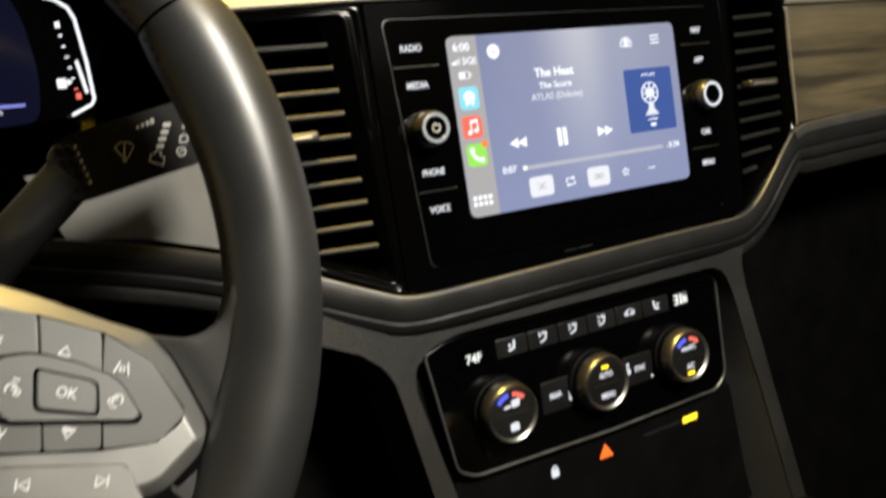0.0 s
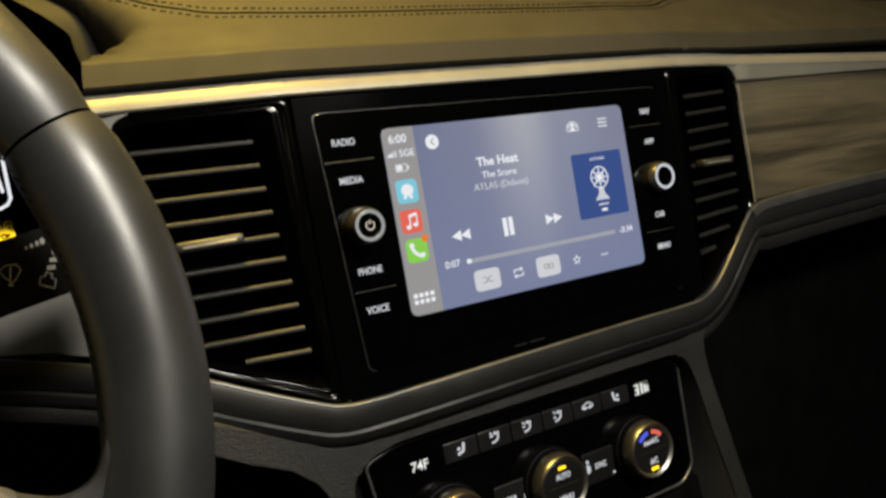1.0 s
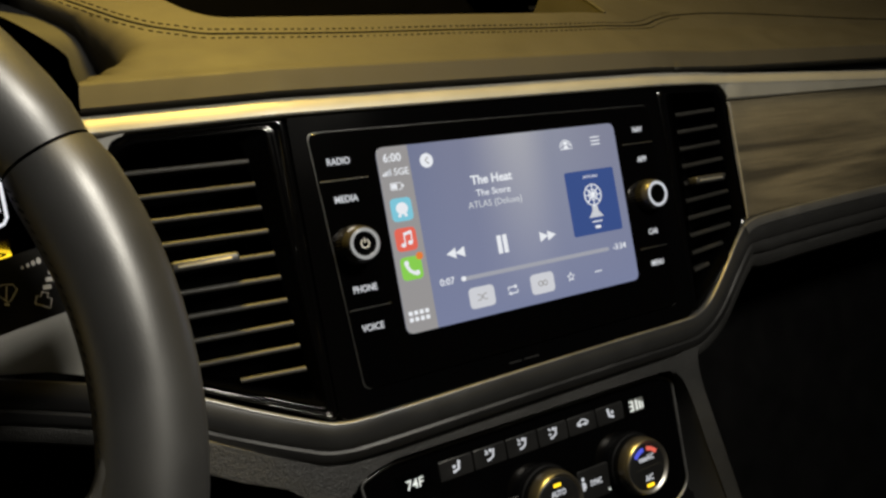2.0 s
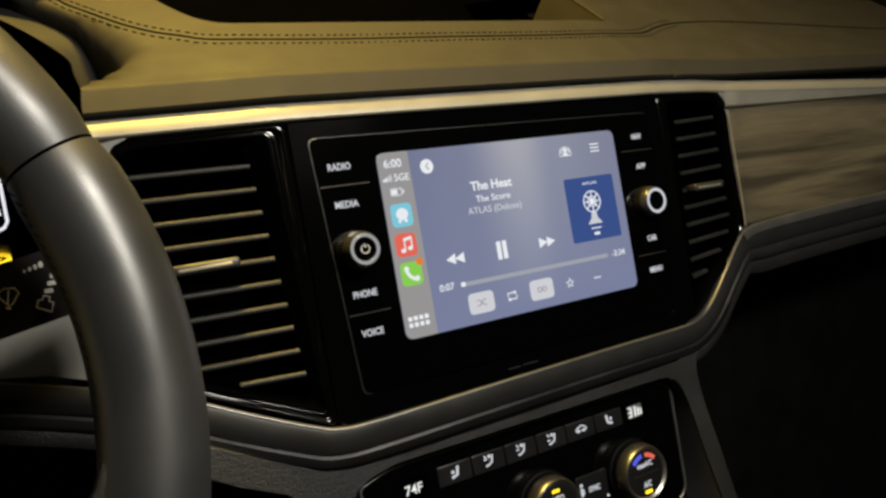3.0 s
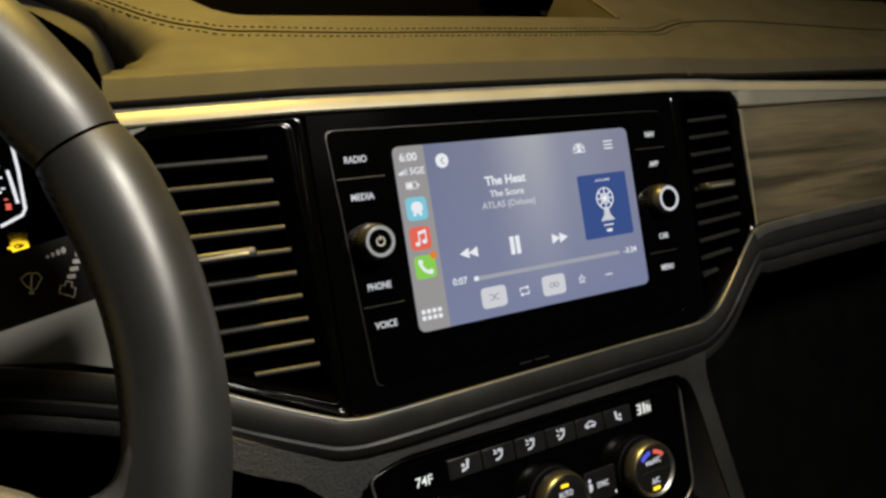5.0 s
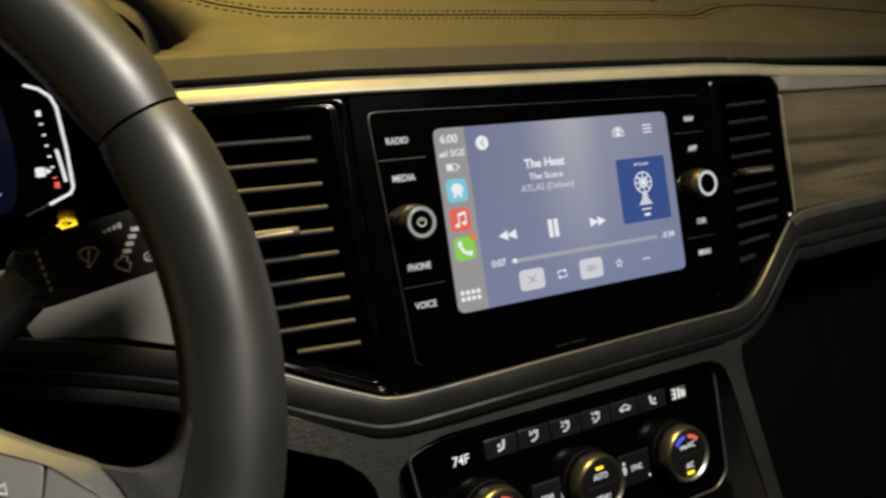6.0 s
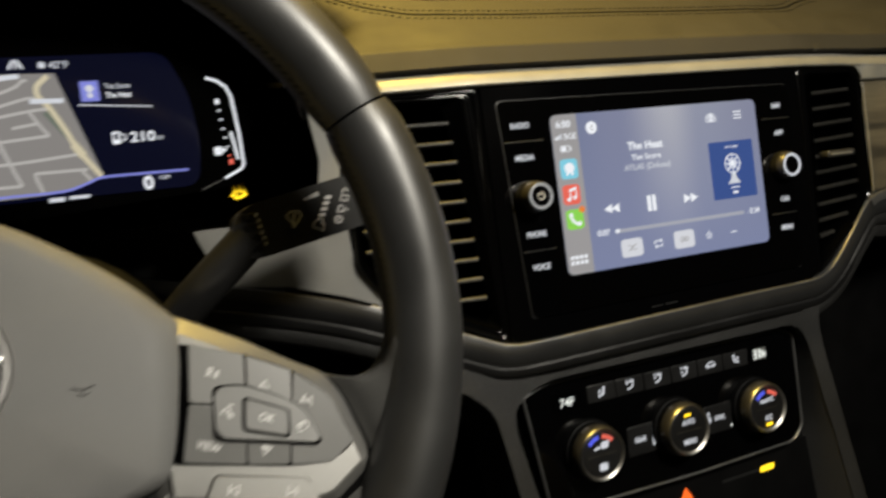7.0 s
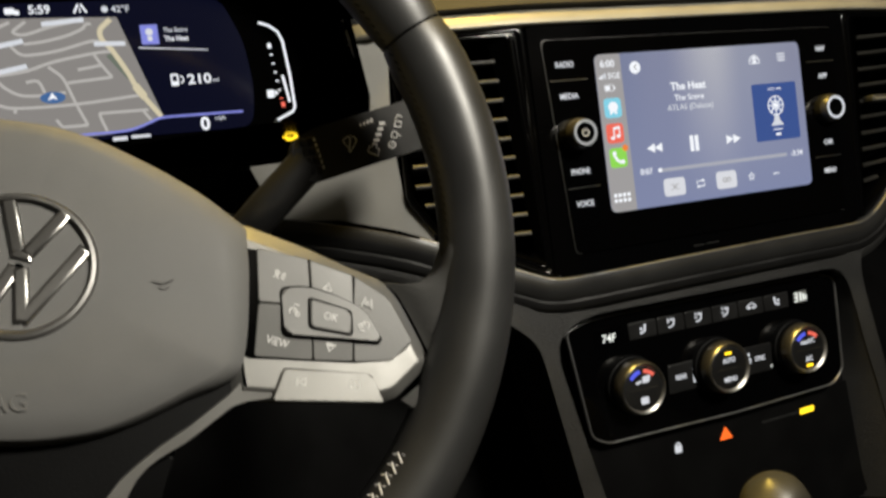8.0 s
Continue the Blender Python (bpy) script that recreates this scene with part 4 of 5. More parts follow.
# ---- instrument cluster and its hood ----
hood = thing("instrument_hood", (-325, 20, 140), "dark grey hood over the digital instruments", "dashboard", kind="structure")
half = [(-143, 6, 140), (-142, 8, 151), (-145, 12, 167), (-155, 17, 178), (-172, 22, 191), (-192, 27, 200), (-225, 30, 208), (-290, 32, 213.5), (-325, 32.5, 214)]
arch = smooth_path(half + [(-650 - x, y, z) for x, y, z in half[-2::-1]], 5)
rows = [[], [], [], [], [], []]
for i, p in enumerate(arch):
    way = arch[min(i + 1, len(arch) - 1)] - arch[max(i - 1, 0)]
    side = Vector((-way.z, 0, way.x)).normalized() * -1
    if side.z < 0 and abs(side.z) > abs(side.x):
        side = -side
    if (side.x < 0) == (p.x > -325) and abs(side.x) > 0.05:
        side = -side
    for r, (out, back) in zip(rows, ((-6, 86), (-1.5, 1), (0, 0), (4, 4), (10, 22), (16, 150))):
        r.append(p + side * out + Vector((0, back, 0)))
part("shell", loft([r[len(arch) // 2 :] for r in rows[1:]]), HOOD, hood, sharp=1.2)
# The dark under the hood is in the wall's colour.
part("inner_wall", loft(rows[:2]), RECESS_BLACK, hood)
# The hood's flank, from its brow over to the pad; its shade is painted black.
brow = smooth_path([(-142, 8, 151), (-144, 10, 160), (-145, 12, 167), (-155, 17, 178), (-172, 22, 191), (-192, 27, 200), (-225, 30, 208), (-290, 32, 213.5), (-325, 32.5, 214)], 4)
foot = [pad_point(z) for z in (157, 161, 171, 180, 188, 200, 212, 229, 246)]
foot = smooth_path(foot, 4)
flank = []
for a, b in zip(brow, foot):
    row = []
    for k in range(9):
        t = k / 8
        p = a.lerp(b, t)
        p.y += 4 * math.sin(math.pi * t) * min(1.0, (a - b).length / 60)
        row.append(p)
    flank.append([a + Vector((-1, 9, 1)), a + Vector((-0.6, 1.6, 0.6)), *row])
part("flank", loft(flank), HOOD, hood, "cheek of the hood, black in place of its shade", sharp=1.3)
part("hood_floor", loft([[(-150, 12, 86), (-330, 20, 74), (-480, 12, 86)], [(-170, 108, 84), (-330, 108, 74), (-480, 108, 84)]]), GLOSS, hood)
part("side_wall", loft([[(-157, 14, 60), (-152, 12, 92), (-158, 12, 142)], [(-172, 106, 60), (-170, 106, 92), (-166, 106, 142)]]), RECESS_BLACK, hood)

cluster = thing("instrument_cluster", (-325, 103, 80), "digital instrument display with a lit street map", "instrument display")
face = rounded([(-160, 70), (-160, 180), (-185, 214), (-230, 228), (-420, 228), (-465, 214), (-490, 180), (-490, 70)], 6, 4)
part("housing", plate(face, 104.5, 116), RECESS_BLACK, cluster)
part("screen", plate(rounded([(-213, 92), (-209, 120), (-212, 152), (-224, 182), (-426, 182), (-440, 150), (-442, 120), (-438, 92)], 10, 4), 103.6, 105), NAVY, cluster, "deep blue lit screen")
C = 103.2
street_map = part("map_view", plate([(-291, 171), (-271, 103.5), (-291, 97), (-305, 95), (-380, 93), (-380, 173)], C, C + 0.3), MAP, cluster, "grey street map")
C2 = C - 0.3
upper_streets = [[(-374, 161), (-361, 167), (-354, 170)], [(-345, 170), (-352, 165), (-352, 163), (-346, 162), (-332, 166), (-318, 169)], [(-348, 156), (-337, 157), (-323, 160), (-313, 164), (-310, 167), (-307, 167)], [(-356, 156), (-351, 150), (-344, 149), (-328, 151), (-308, 156), (-302, 154)], [(-379, 134), (-365, 137), (-349, 139), (-332, 144), (-308, 148), (-296, 149)]]
lower_streets = [[(-336, 141), (-329, 134), (-326, 126), (-323, 116), (-318, 102)], [(-318, 102), (-333, 102)], [(-333, 102), (-336, 107)], [(-308, 147), (-303, 138), (-299, 132)], [(-299, 132), (-326, 130)], [(-319, 138), (-305, 140)], [(-350, 132), (-343, 132), (-340, 124)], [(-370, 140), (-366, 134), (-362, 129), (-354, 124), (-342, 123), (-328, 124)], [(-379, 123), (-368, 119), (-357, 116), (-323, 116), (-284, 119)], [(-358, 116), (-359, 113)], [(-307, 97), (-310, 108), (-307, 109)], [(-308, 109), (-280, 109)], [(-283, 108), (-279, 102)]]
for r in upper_streets + lower_streets:
    part("road", stroke([tuple(p) for p in smooth_path(r, 4)], 1.9, C2), ROAD, street_map, "pale street line")
part("park", plate([(-301, 146), (-297, 148), (-288, 130), (-290, 130)], C2, C2 + 0.2), PARK, street_map)
part("main_road", stroke([tuple(p) for p in smooth_path([(-295, 169.5), (-298, 167), (-302, 163), (-302, 157), (-297, 150), (-289, 134), (-284, 122), (-272.5, 104)], 5)], 3.2, C2 - 0.2), HIGHWAY, street_map, "pale yellow main road")
part("junction", plate([(-288, 124), (-284, 127), (-279, 119), (-283, 116)], C2 - 0.25, C2 - 0.05), HIGHWAY, street_map)
for a, b in (((-364, 155), (-348, 158)), ((-367, 138.5), (-348, 142)), ((-336, 168), (-311, 170)), ((-307, 154), (-288, 153.4))):
    part("map_label", stroke([a, b], 3.0, C2 - 0.3), PALE, street_map, "pale bar on the map")
part("position_badge", disc(-336, 121.2, 7.4, C2 - 0.3, 24, 0.5), PIN, street_map)
part("position_arrow", plate([(-339, 119.6), (-336, 120.6), (-333, 119.6), (-336, 124.4)], C2 - 0.6, C2 - 0.4), WHITE, street_map)
part("route_line", stroke([tuple(p) for p in smooth_path([(-400, 95), (-330, 96), (-303, 96), (-291, 97), (-280, 100.5), (-272, 103), (-254, 103.2), (-219, 103)], 6)], 1.5, C2 - 0.3), ROUTE, cluster, "blue lit base line")
part("clock_text", lettering("5:59", -336, 177.5, 5.2, C, bold=0.02), WHITE, cluster)
part("road_icon", merged(stroke([(-316, 174.6), (-313, 180.2)], 1.3, C), stroke([(-308.5, 174.6), (-311.5, 180.2)], 1.3, C), stroke([(-312.3, 174.6), (-312.3, 178)], 0.8, C)), WHITE, cluster)
part("traffic_icon", merged(tile(-353, 177, 6, 4, C, 1), tile(-349, 176, 3, 3, C, 1)), WHITE, cluster)
part("outside_text", lettering("42°F", -288, 176.4, 4.2, C, bold=0.01), PALE, cluster)
part("outside_icon", disc(-297.5, 176.4, 2.2, C, 8), PALE, cluster)
part("album_tile", tile(-272.2, 158.6, 11, 13, C, 0.5), ROUTE, cluster, "small blue album cover")
part("album_mark", merged(disc(-272.2, 160.2, 2.4, C - 0.3), tile(-272.2, 155.8, 3, 3, C - 0.3)), TILE, cluster)
part("artist_text", lettering("The Score", -255.5, 161.2, 3.2, C, width=15.5, bold=0.01), PALE, cluster)
part("title_text", lettering("The Heat", -255.5, 155.4, 3.4, C, width=15.5, bold=0.02), WHITE, cluster)
part("divider", stroke([(-280, 150.2), (-236, 146.6)], 0.8, C), PALE, cluster)
part("range_text", lettering("210", -244.5, 127.4, 6.4, C, width=15.5, bold=0.02), WHITE, cluster)
part("unit_text", lettering("mi", -234, 126, 3.0, C, bold=0.01), PALE, cluster)
part("pump_icon", merged(ring(rounded([(-263, 123.6), (-258, 123.6), (-258, 131.6), (-263, 131.6)], 0.8, 3), rounded([(-261.9, 126.6), (-259.1, 126.6), (-259.1, 130.4), (-261.9, 130.4)], 0.4, 3), C, C + 0.25), flat_ring(-257, 127.6, 1.8, 2.6, C, 12, 0.3, -90, 90)), WHITE, cluster)
part("speed_text", lettering("0", -245, 96.8, 8.6, C - 0.3, bold=0.03), WHITE, cluster)
part("unit_text", lettering("mph", -234.5, 99.6, 2.8, C, bold=0.01), PALE, cluster)
part("trip_text", merged(tile(-300, 91.5, 9, 2.6, C), tile(-287, 92, 12, 2.0, C)), PALE, cluster)
# Fuel gauge at the screen's edge.
part("gauge_arc", stroke([tuple(p) for p in [(-200, 163.5), (-193, 161), (-187.5, 156.5), (-185, 150), (-183, 125), (-182.6, 103.5), (-184.5, 100.2), (-196, 95)]], 1.8, C), WHITE, cluster, "bright angular gauge outline")
part("gauge_tail", stroke([(-196, 95), (-212, 88.5)], 0.6, C), TRIM, cluster)
part("gauge_fill", stroke([(-188.4, 126), (-187.2, 118), (-185.8, 107)], 1.8, C), WHITE, cluster)
for k in range(7):
    part("gauge_tick", tile(-194.6 + 0.55 * k, 147 - 6.2 * k, 2.0 if k else 2.6, 1.0 if k else 3.4, C), WHITE if k < 6 else RED, cluster)
part("reserve_mark", tile(-190.6, 105.6, 2.8, 3.6, C), RED, cluster)
part("fuel_icon", merged(tile(-198.2, 113.6, 5.0, 5.6, C, 1), plate([(-195.2, 116), (-192.4, 114), (-195.2, 112)], C, C + 0.2)), WHITE, cluster)
engine_line = [(-196, 85.2), (-193.6, 85.2), (-192.4, 88.4), (-186.4, 88.4), (-184.6, 85.8), (-181.8, 86), (-181.8, 80.6), (-185, 79.4), (-187.6, 78.2), (-192.8, 78.4), (-193.8, 81.2), (-196, 81.2)]
engine = merged(ring(rounded(engine_line, 0.8, 2), rounded([(-189 + 0.55 * (x + 189), 83.4 + 0.5 * (z - 83.4)) for x, z in engine_line], 0.4, 2), C - 0.4, C), tile(-189.4, 90.2, 4.0, 1.2, C - 0.4), tile(-189.4, 83.4, 2.4, 3.0, C - 0.4))
for v in engine.verts:
    v.co.x, v.co.z = -189.5 + (v.co.x + 189.5) * 0.76, 84.2 + (v.co.z - 84.2) * 0.76
part("engine_lamp", engine, AMBER, cluster, "glowing yellow engine symbol")

# ---- wiper stalk ----
stalk = thing("wiper_stalk", (-245, -50, 18), "black wiper stalk with printed white symbols", "stalk")
part("arm", tube(smooth_path([(-268, -20, -6), (-250, -32, 11), (-230, -42, 30), (-206, -47, 51)], 6), [11, 11, 10.5, 10.5, 10.5, 10.5] + [10] * 13, 20, 0.8), KEYFACE, stalk)
paddle = [(-215.5, 48), (-213, 62), (-204, 67.4), (-157, 76.2), (-138, 80.4), (-133, 57), (-148, 51), (-203, 40.2), (-211, 41.5)]
yp = -57.4


def swung(bm):
    """The stalk points back towards the driver at its tip."""
    for v in bm.verts:
        v.co.y -= 0.16 * (v.co.x + 180)
    return bm


part("paddle", swung(plate(rounded(paddle, 4, 4), -57, -38, 2.5, 4)), KEYFACE, stalk, "flat black paddle")
for k in range(4):
    for c in range(2):
        part("collar_rib", swung(plate(rounded([(-210.4 + 3.4 * c + 0.9 * k, 62.6 - 5.0 * k), (-207.6 + 3.4 * c + 0.9 * k, 63.1 - 5.0 * k), (-206.6 + 3.4 * c + 0.9 * k, 59.2 - 5.0 * k), (-209.4 + 3.4 * c + 0.9 * k, 58.7 - 5.0 * k)], 1.0, 2), yp - 0.5, yp + 1, 0.3, 2)), BLACK, stalk, "raised grip rib")
for k in range(6):
    part("collar_mark", swung(tile(-202.6 + 0.55 * k, 61.8 - 2.9 * k, 0.9, 1.7, yp, 0.3)), PRINT, stalk)
part("wiper_icon", swung(merged(stroke([(-187.6, 57.6), (-188.4, 59.8), (-186.0, 61.4), (-182.6, 61.0), (-181.4, 59.0), (-184.0, 55.2), (-185.2, 54.6), (-186.4, 56.2), (-187.6, 57.6)], 0.45, yp), stroke([(-185.6, 55.2), (-184.6, 60.6)], 0.5, yp), stroke([(-186.4, 54.2), (-184.8, 53.6)], 0.8, yp))), PRINT, stalk)
for k in range(4):
    part("drop_mark", swung(disc(-178.4 + 1.9 * k, 66.6 + 0.55 * k, 0.45 + 0.14 * k, yp, 8, 1.5)), PRINT, stalk)
part("arrow_icon", swung(stroke([(-176.4, 52.4), (-171.6, 49.8), (-170.6, 53.2), (-172.0, 54.0), (-171.4, 55.6), (-173.4, 56.4), (-174.2, 54.8), (-175.4, 55.2), (-176.4, 52.4)], 0.5, yp)), PRINT, stalk)
for k in range(4):
    part("scale_mark", swung(tile(-171.4 + 1.35 * k, 57.9 + 2.75 * k, 3.0, 1.7, yp, 0.4)), PRINT, stalk)
part("mode_icon", swung(merged(flat_ring(-163.7, 54.6, 1.5, 2.0, yp, 12), stroke([(-164.6, 54.0), (-162.8, 55.4)], 0.4, yp))), PRINT, stalk)
part("mode_icon", swung(merged(stroke([(-163.6, 58.4), (-161.0, 58.0), (-160.0, 60.2), (-161.6, 61.6), (-163.0, 60.8), (-163.6, 58.4)], 0.5, yp), stroke([(-159.6, 59.4), (-158.6, 58.6)], 0.5, yp))), PRINT, stalk)
part("mode_icon", swung(merged(stroke([(-161.4, 64.0), (-158.4, 63.2), (-157.4, 65.8), (-160.4, 66.6), (-161.4, 64.0)], 0.5, yp), stroke([(-160.4, 67.6), (-158.6, 69.8), (-156.8, 68.2)], 0.5, yp))), PRINT, stalk)
column = thing("steering_column", (-325, -40, 18), "black steering column shroud behind the wheel", "steering column")
part("shroud", tube([(-325, 60, -5), (-325, 0, -2), (-325, -40, 4), (-325, -84, 10)], [84, 80, 72, 60], 32, 0.8), BLACK, column)

# ---- steering wheel ----
W = D @ pose(-0.325, -0.130, 0.025, -6, 0, 0)
wheel = thing("steering_wheel", (0, 0, 0), "black leather steering wheel with silver spokes and keys", "steering wheel", base=W)
RIM, TUBE = 175.0, 16.2
# The wheel stands turned to the right by 23 degrees: its middle and the line that it is even about.
MID = Vector((-3.2, -8.2))
UP, SIDE = Vector((math.sin(radians(23)), math.cos(radians(23)))), Vector((math.cos(radians(23)), -math.sin(radians(23))))


def turned(u, v):
    """A point of the wheel from its distances to the right of and above its middle."""
    return tuple(MID + SIDE * u + UP * v)


def mirrored(p):
    """The like point on the wheel's other half."""
    d = Vector(p) - MID
    return tuple(MID + UP * d.dot(UP) - SIDE * d.dot(SIDE))


def rim(a0, a1, mat, fat=1.0):
    n = max(8, int(abs(a1 - a0) / 3))
    rows_ = []
    for i in range(n + 1):
        a = radians(a0 + (a1 - a0) * i / n)
        end = min(i, n - i)
        r = TUBE * fat * (0.90 if end == 0 else 0.985 if end == 1 and n > 10 else 1.0)
        rows_.append([((RIM + r * math.cos(b)) * math.cos(a), 4 + 1.08 * r * math.sin(b), (RIM + r * math.cos(b)) * math.sin(a)) for b in (math.tau * k / 28 for k in range(28))])
    bm = loft(rows_, True)
    return part("rim", bm, mat, wheel, "leather-wrapped rim section", sharp=1.3)


rim(24.6, 109.4, LEATHER)
rim(-66, 24.2, LEATHER, 1.03)
rim(109.8, 200, LEATHER, 1.03)
rim(200.4, 293.6, LEATHER)
# Stitches along the inner side of the rim.
def rim_skin(a, y, proud):
    r = RIM - math.sqrt(TUBE ** 2 - ((y - 4) / 1.08) ** 2) - proud
    return (r * math.cos(radians(a)), y, r * math.sin(radians(a)))


for a0, a1, mat, lab, y0, y1, t, step in ((-67, -40, PALE_THREAD, "pale crossed stitches", -6.8, -2.3, 0.55, 1.7), (-10, 66, BLACK, "dark stitches", -2.5, -1.0, 0.28, 1.3)):
    made, a = [], a0
    while a < a1:
        ym = (y0 + y1) / 2
        made.append(tube([rim_skin(a, y0, 0.3), rim_skin(a + step * 0.3, ym, 0.4), rim_skin(a + step * 0.6, y1, 0.3)], t, 5))
        if mat == PALE_THREAD:
            made.append(tube([rim_skin(a + step * 0.7, y0 + 1, 0.3), rim_skin(a + step * 0.3, y1 + 2, 0.4)], t * 0.8, 5))
        a += step
    st = part("stitches", merged(*made), mat, wheel, lab)
    st["kind"] = "stuff"

base_half = [(16, 41.8), (26, 37.3), (44.5, 25), (59.5, 13), (69.5, 3), (75.5, -4), (77, -12), (76.5, -20), (75.2, -28), (72.6, -42), (70, -54), (66, -60.5), (52, -66.5), (38, -71), (24, -75), (10, -76.5), (-9, -75), (-29, -69.5)]
face_half = [(13, 34.5), (23, 31), (39, 20), (52, 9), (59.5, 0), (62, -6), (62.5, -12), (62.5, -20), (62, -28), (61, -42), (59.5, -51), (57, -56.5), (45, -61), (34, -65), (21, -68.3), (9, -69.6), (-9, -68), (-27, -63.8)]


def slid_along_view(x, y, z, share=1.0):
    """Sets the middle deeper than the rim, more towards the top, along the camera's sight lines."""
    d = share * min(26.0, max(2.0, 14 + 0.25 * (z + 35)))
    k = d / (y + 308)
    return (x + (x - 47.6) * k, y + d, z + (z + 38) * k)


def whole_line(half, n=3):
    line = [(p.x, p.y) for p in smooth_path(half, n)]
    return [Vector(p) for p in line + [mirrored(p) for p in line[-2:0:-1]]]


base_line, face_line = whole_line(base_half), whole_line(face_half)
rows = [[(p.x, 26, p.y) for p in base_line]]
for t, f in ((0, 0), (0.1, 0.3), (0.3, 0.58), (0.6, 0.84), (0.85, 0.96), (1, 1)):
    row = []
    for p, q in zip(base_line, face_line):
        low = min(1.0, max(0.0, (-28 - (p - MID).dot(UP)) / 8))
        start = 2 + 12 * low
        o = p.lerp(q, t)
        row.append((o.x, start + (-9.4 - start) * f, o.y))
    rows.append(row)
for t, y in ((0.85, -10.8), (0.6, -12.4), (0.3, -13.3), (0.02, -13.5)):
    rows.append([(MID.x + (q.x - MID.x) * t, y, MID.y + (q.y - MID.y) * t) for q in face_line])
hub = part("airbag_cover", loft(rows, True), HUB, wheel, "grey grained airbag cover", sharp=1.2)
# Black plate that stands in for the shaded underside of the grey hub.
hub_shade_half = [(69, -55), (68.8, -60.6), (59.1, -67.8), (44, -76.1), (32.2, -81.4), (22.3, -87), (16.6, -90.8), (10, -97.5), (5, -110)]
part("lower_cover", plate(hub_shade_half + [mirrored(p) for p in hub_shade_half[::-1]], 3.5, 22), BLACK, wheel, "black plate for the shade under the airbag")
part("airbag_text", lettering("AIRBAG", -22, -52.4, 6.4, -11.7, -10, width=30, thick=2.0), HUB, hub, "embossed lettering")
part("horn_mark", merged(stroke([(38.5, -20), (42, -21.4), (46, -20.4)], 0.7, -12.9, 2.0), stroke([(40.6, -22.6), (42.4, -23.4), (44, -22.8)], 0.7, -12.7, 2.0)), HUB, hub, "embossed mark")
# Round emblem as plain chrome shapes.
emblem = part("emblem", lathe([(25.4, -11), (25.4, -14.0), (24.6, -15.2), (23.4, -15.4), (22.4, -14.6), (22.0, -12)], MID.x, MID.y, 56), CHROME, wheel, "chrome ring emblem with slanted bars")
for side in (1, -1):
    for a, b in (((9.6, 22.0), (1.4, 4.2)), ((0.9, -0.4), (6.2, -18.6)), ((18.9, 11.2), (6.0, -18.0))):
        w = Vector((a[1] - b[1], b[0] - a[0])).normalized() * 2.5
        bar = plate([turned(side * (p[0] + k * w.x), p[1] + k * w.y) for p, k in ((a, 1), (a, -1), (b, -1), (b, 1))], -15.2 - 0.2 * side, -11, 1.2, 3)
        part("emblem_bar", bar, CHROME, emblem)
part("emblem_bar", plate([turned(u, v) for u, v in ((-3.6, 2.2), (3.6, 2.2), (3.0, 5.0), (-3.0, 5.0))], -15.1, -11, 0.8, 2), CHROME, emblem)


def along(pts, u):
    """The point at the share u of a line's length."""
    run = [0.0]
    for a, b in zip(pts, pts[1:]):
        run.append(run[-1] + (b - a).length)
    for a, b, ra, rb in zip(pts, pts[1:], run, run[1:]):
        if u * run[-1] <= rb + 1e-6:
            return a.lerp(b, (u * run[-1] - ra) / (rb - ra))
    return pts[-1]


def bridge(s):
    """The leather skin that runs from a spoke's end over to the rim, its edges rolled back."""
    r, lo, hi = 168.0, radians(-36), radians(-3)
    near = smooth_path([(128, -34), (134, -42), (143, -69), (140, -76), (128, -84)], 6)
    far = [Vector((r * math.cos(hi + (lo - hi) * k / 24), r * math.sin(hi + (lo - hi) * k / 24))) for k in range(25)]
    top = smooth_path([(128, -34), (142, -37), (152, -33), (158, -22), (164, -13), tuple(far[0])], 6)
    low = smooth_path([(128, -84), (134, -91), tuple(far[-1])], 6)
    rows, n = [], 16
    for k in range(-3, n + 4):
        v = min(1.0, max(0.0, k / n))
        over = max(0, -k, k - n)
        row = []
        for i in range(n + 1):
            u = i / n
            a, b, c, d = along(near, v), along(far, v), along(top, u), along(low, u)
            p = a.lerp(b, u) + c.lerp(d, v) - (near[0].lerp(near[-1], v) * (1 - u) + far[0].lerp(far[-1], v) * u)
            edge = min(v, 1 - v)
            y = 2.5 - 11.5 * (1 - (1 - u) ** 1.6) + 2.4 * max(0.0, 1 - edge / 0.16) ** 2 + (0, 3.0, 8.0, 16.0)[over]
            x, y, z = slid_along_view(p.x, y, p.y + (0, 0.5, 0.3, -0.5)[over] * (1 if k < 0 else -1), (1 - u) ** 2.4)
            if s < 0:
                x, z = mirrored((x, z))
            row.append((x, y, z))
        rows.append(row)
    return loft(rows)


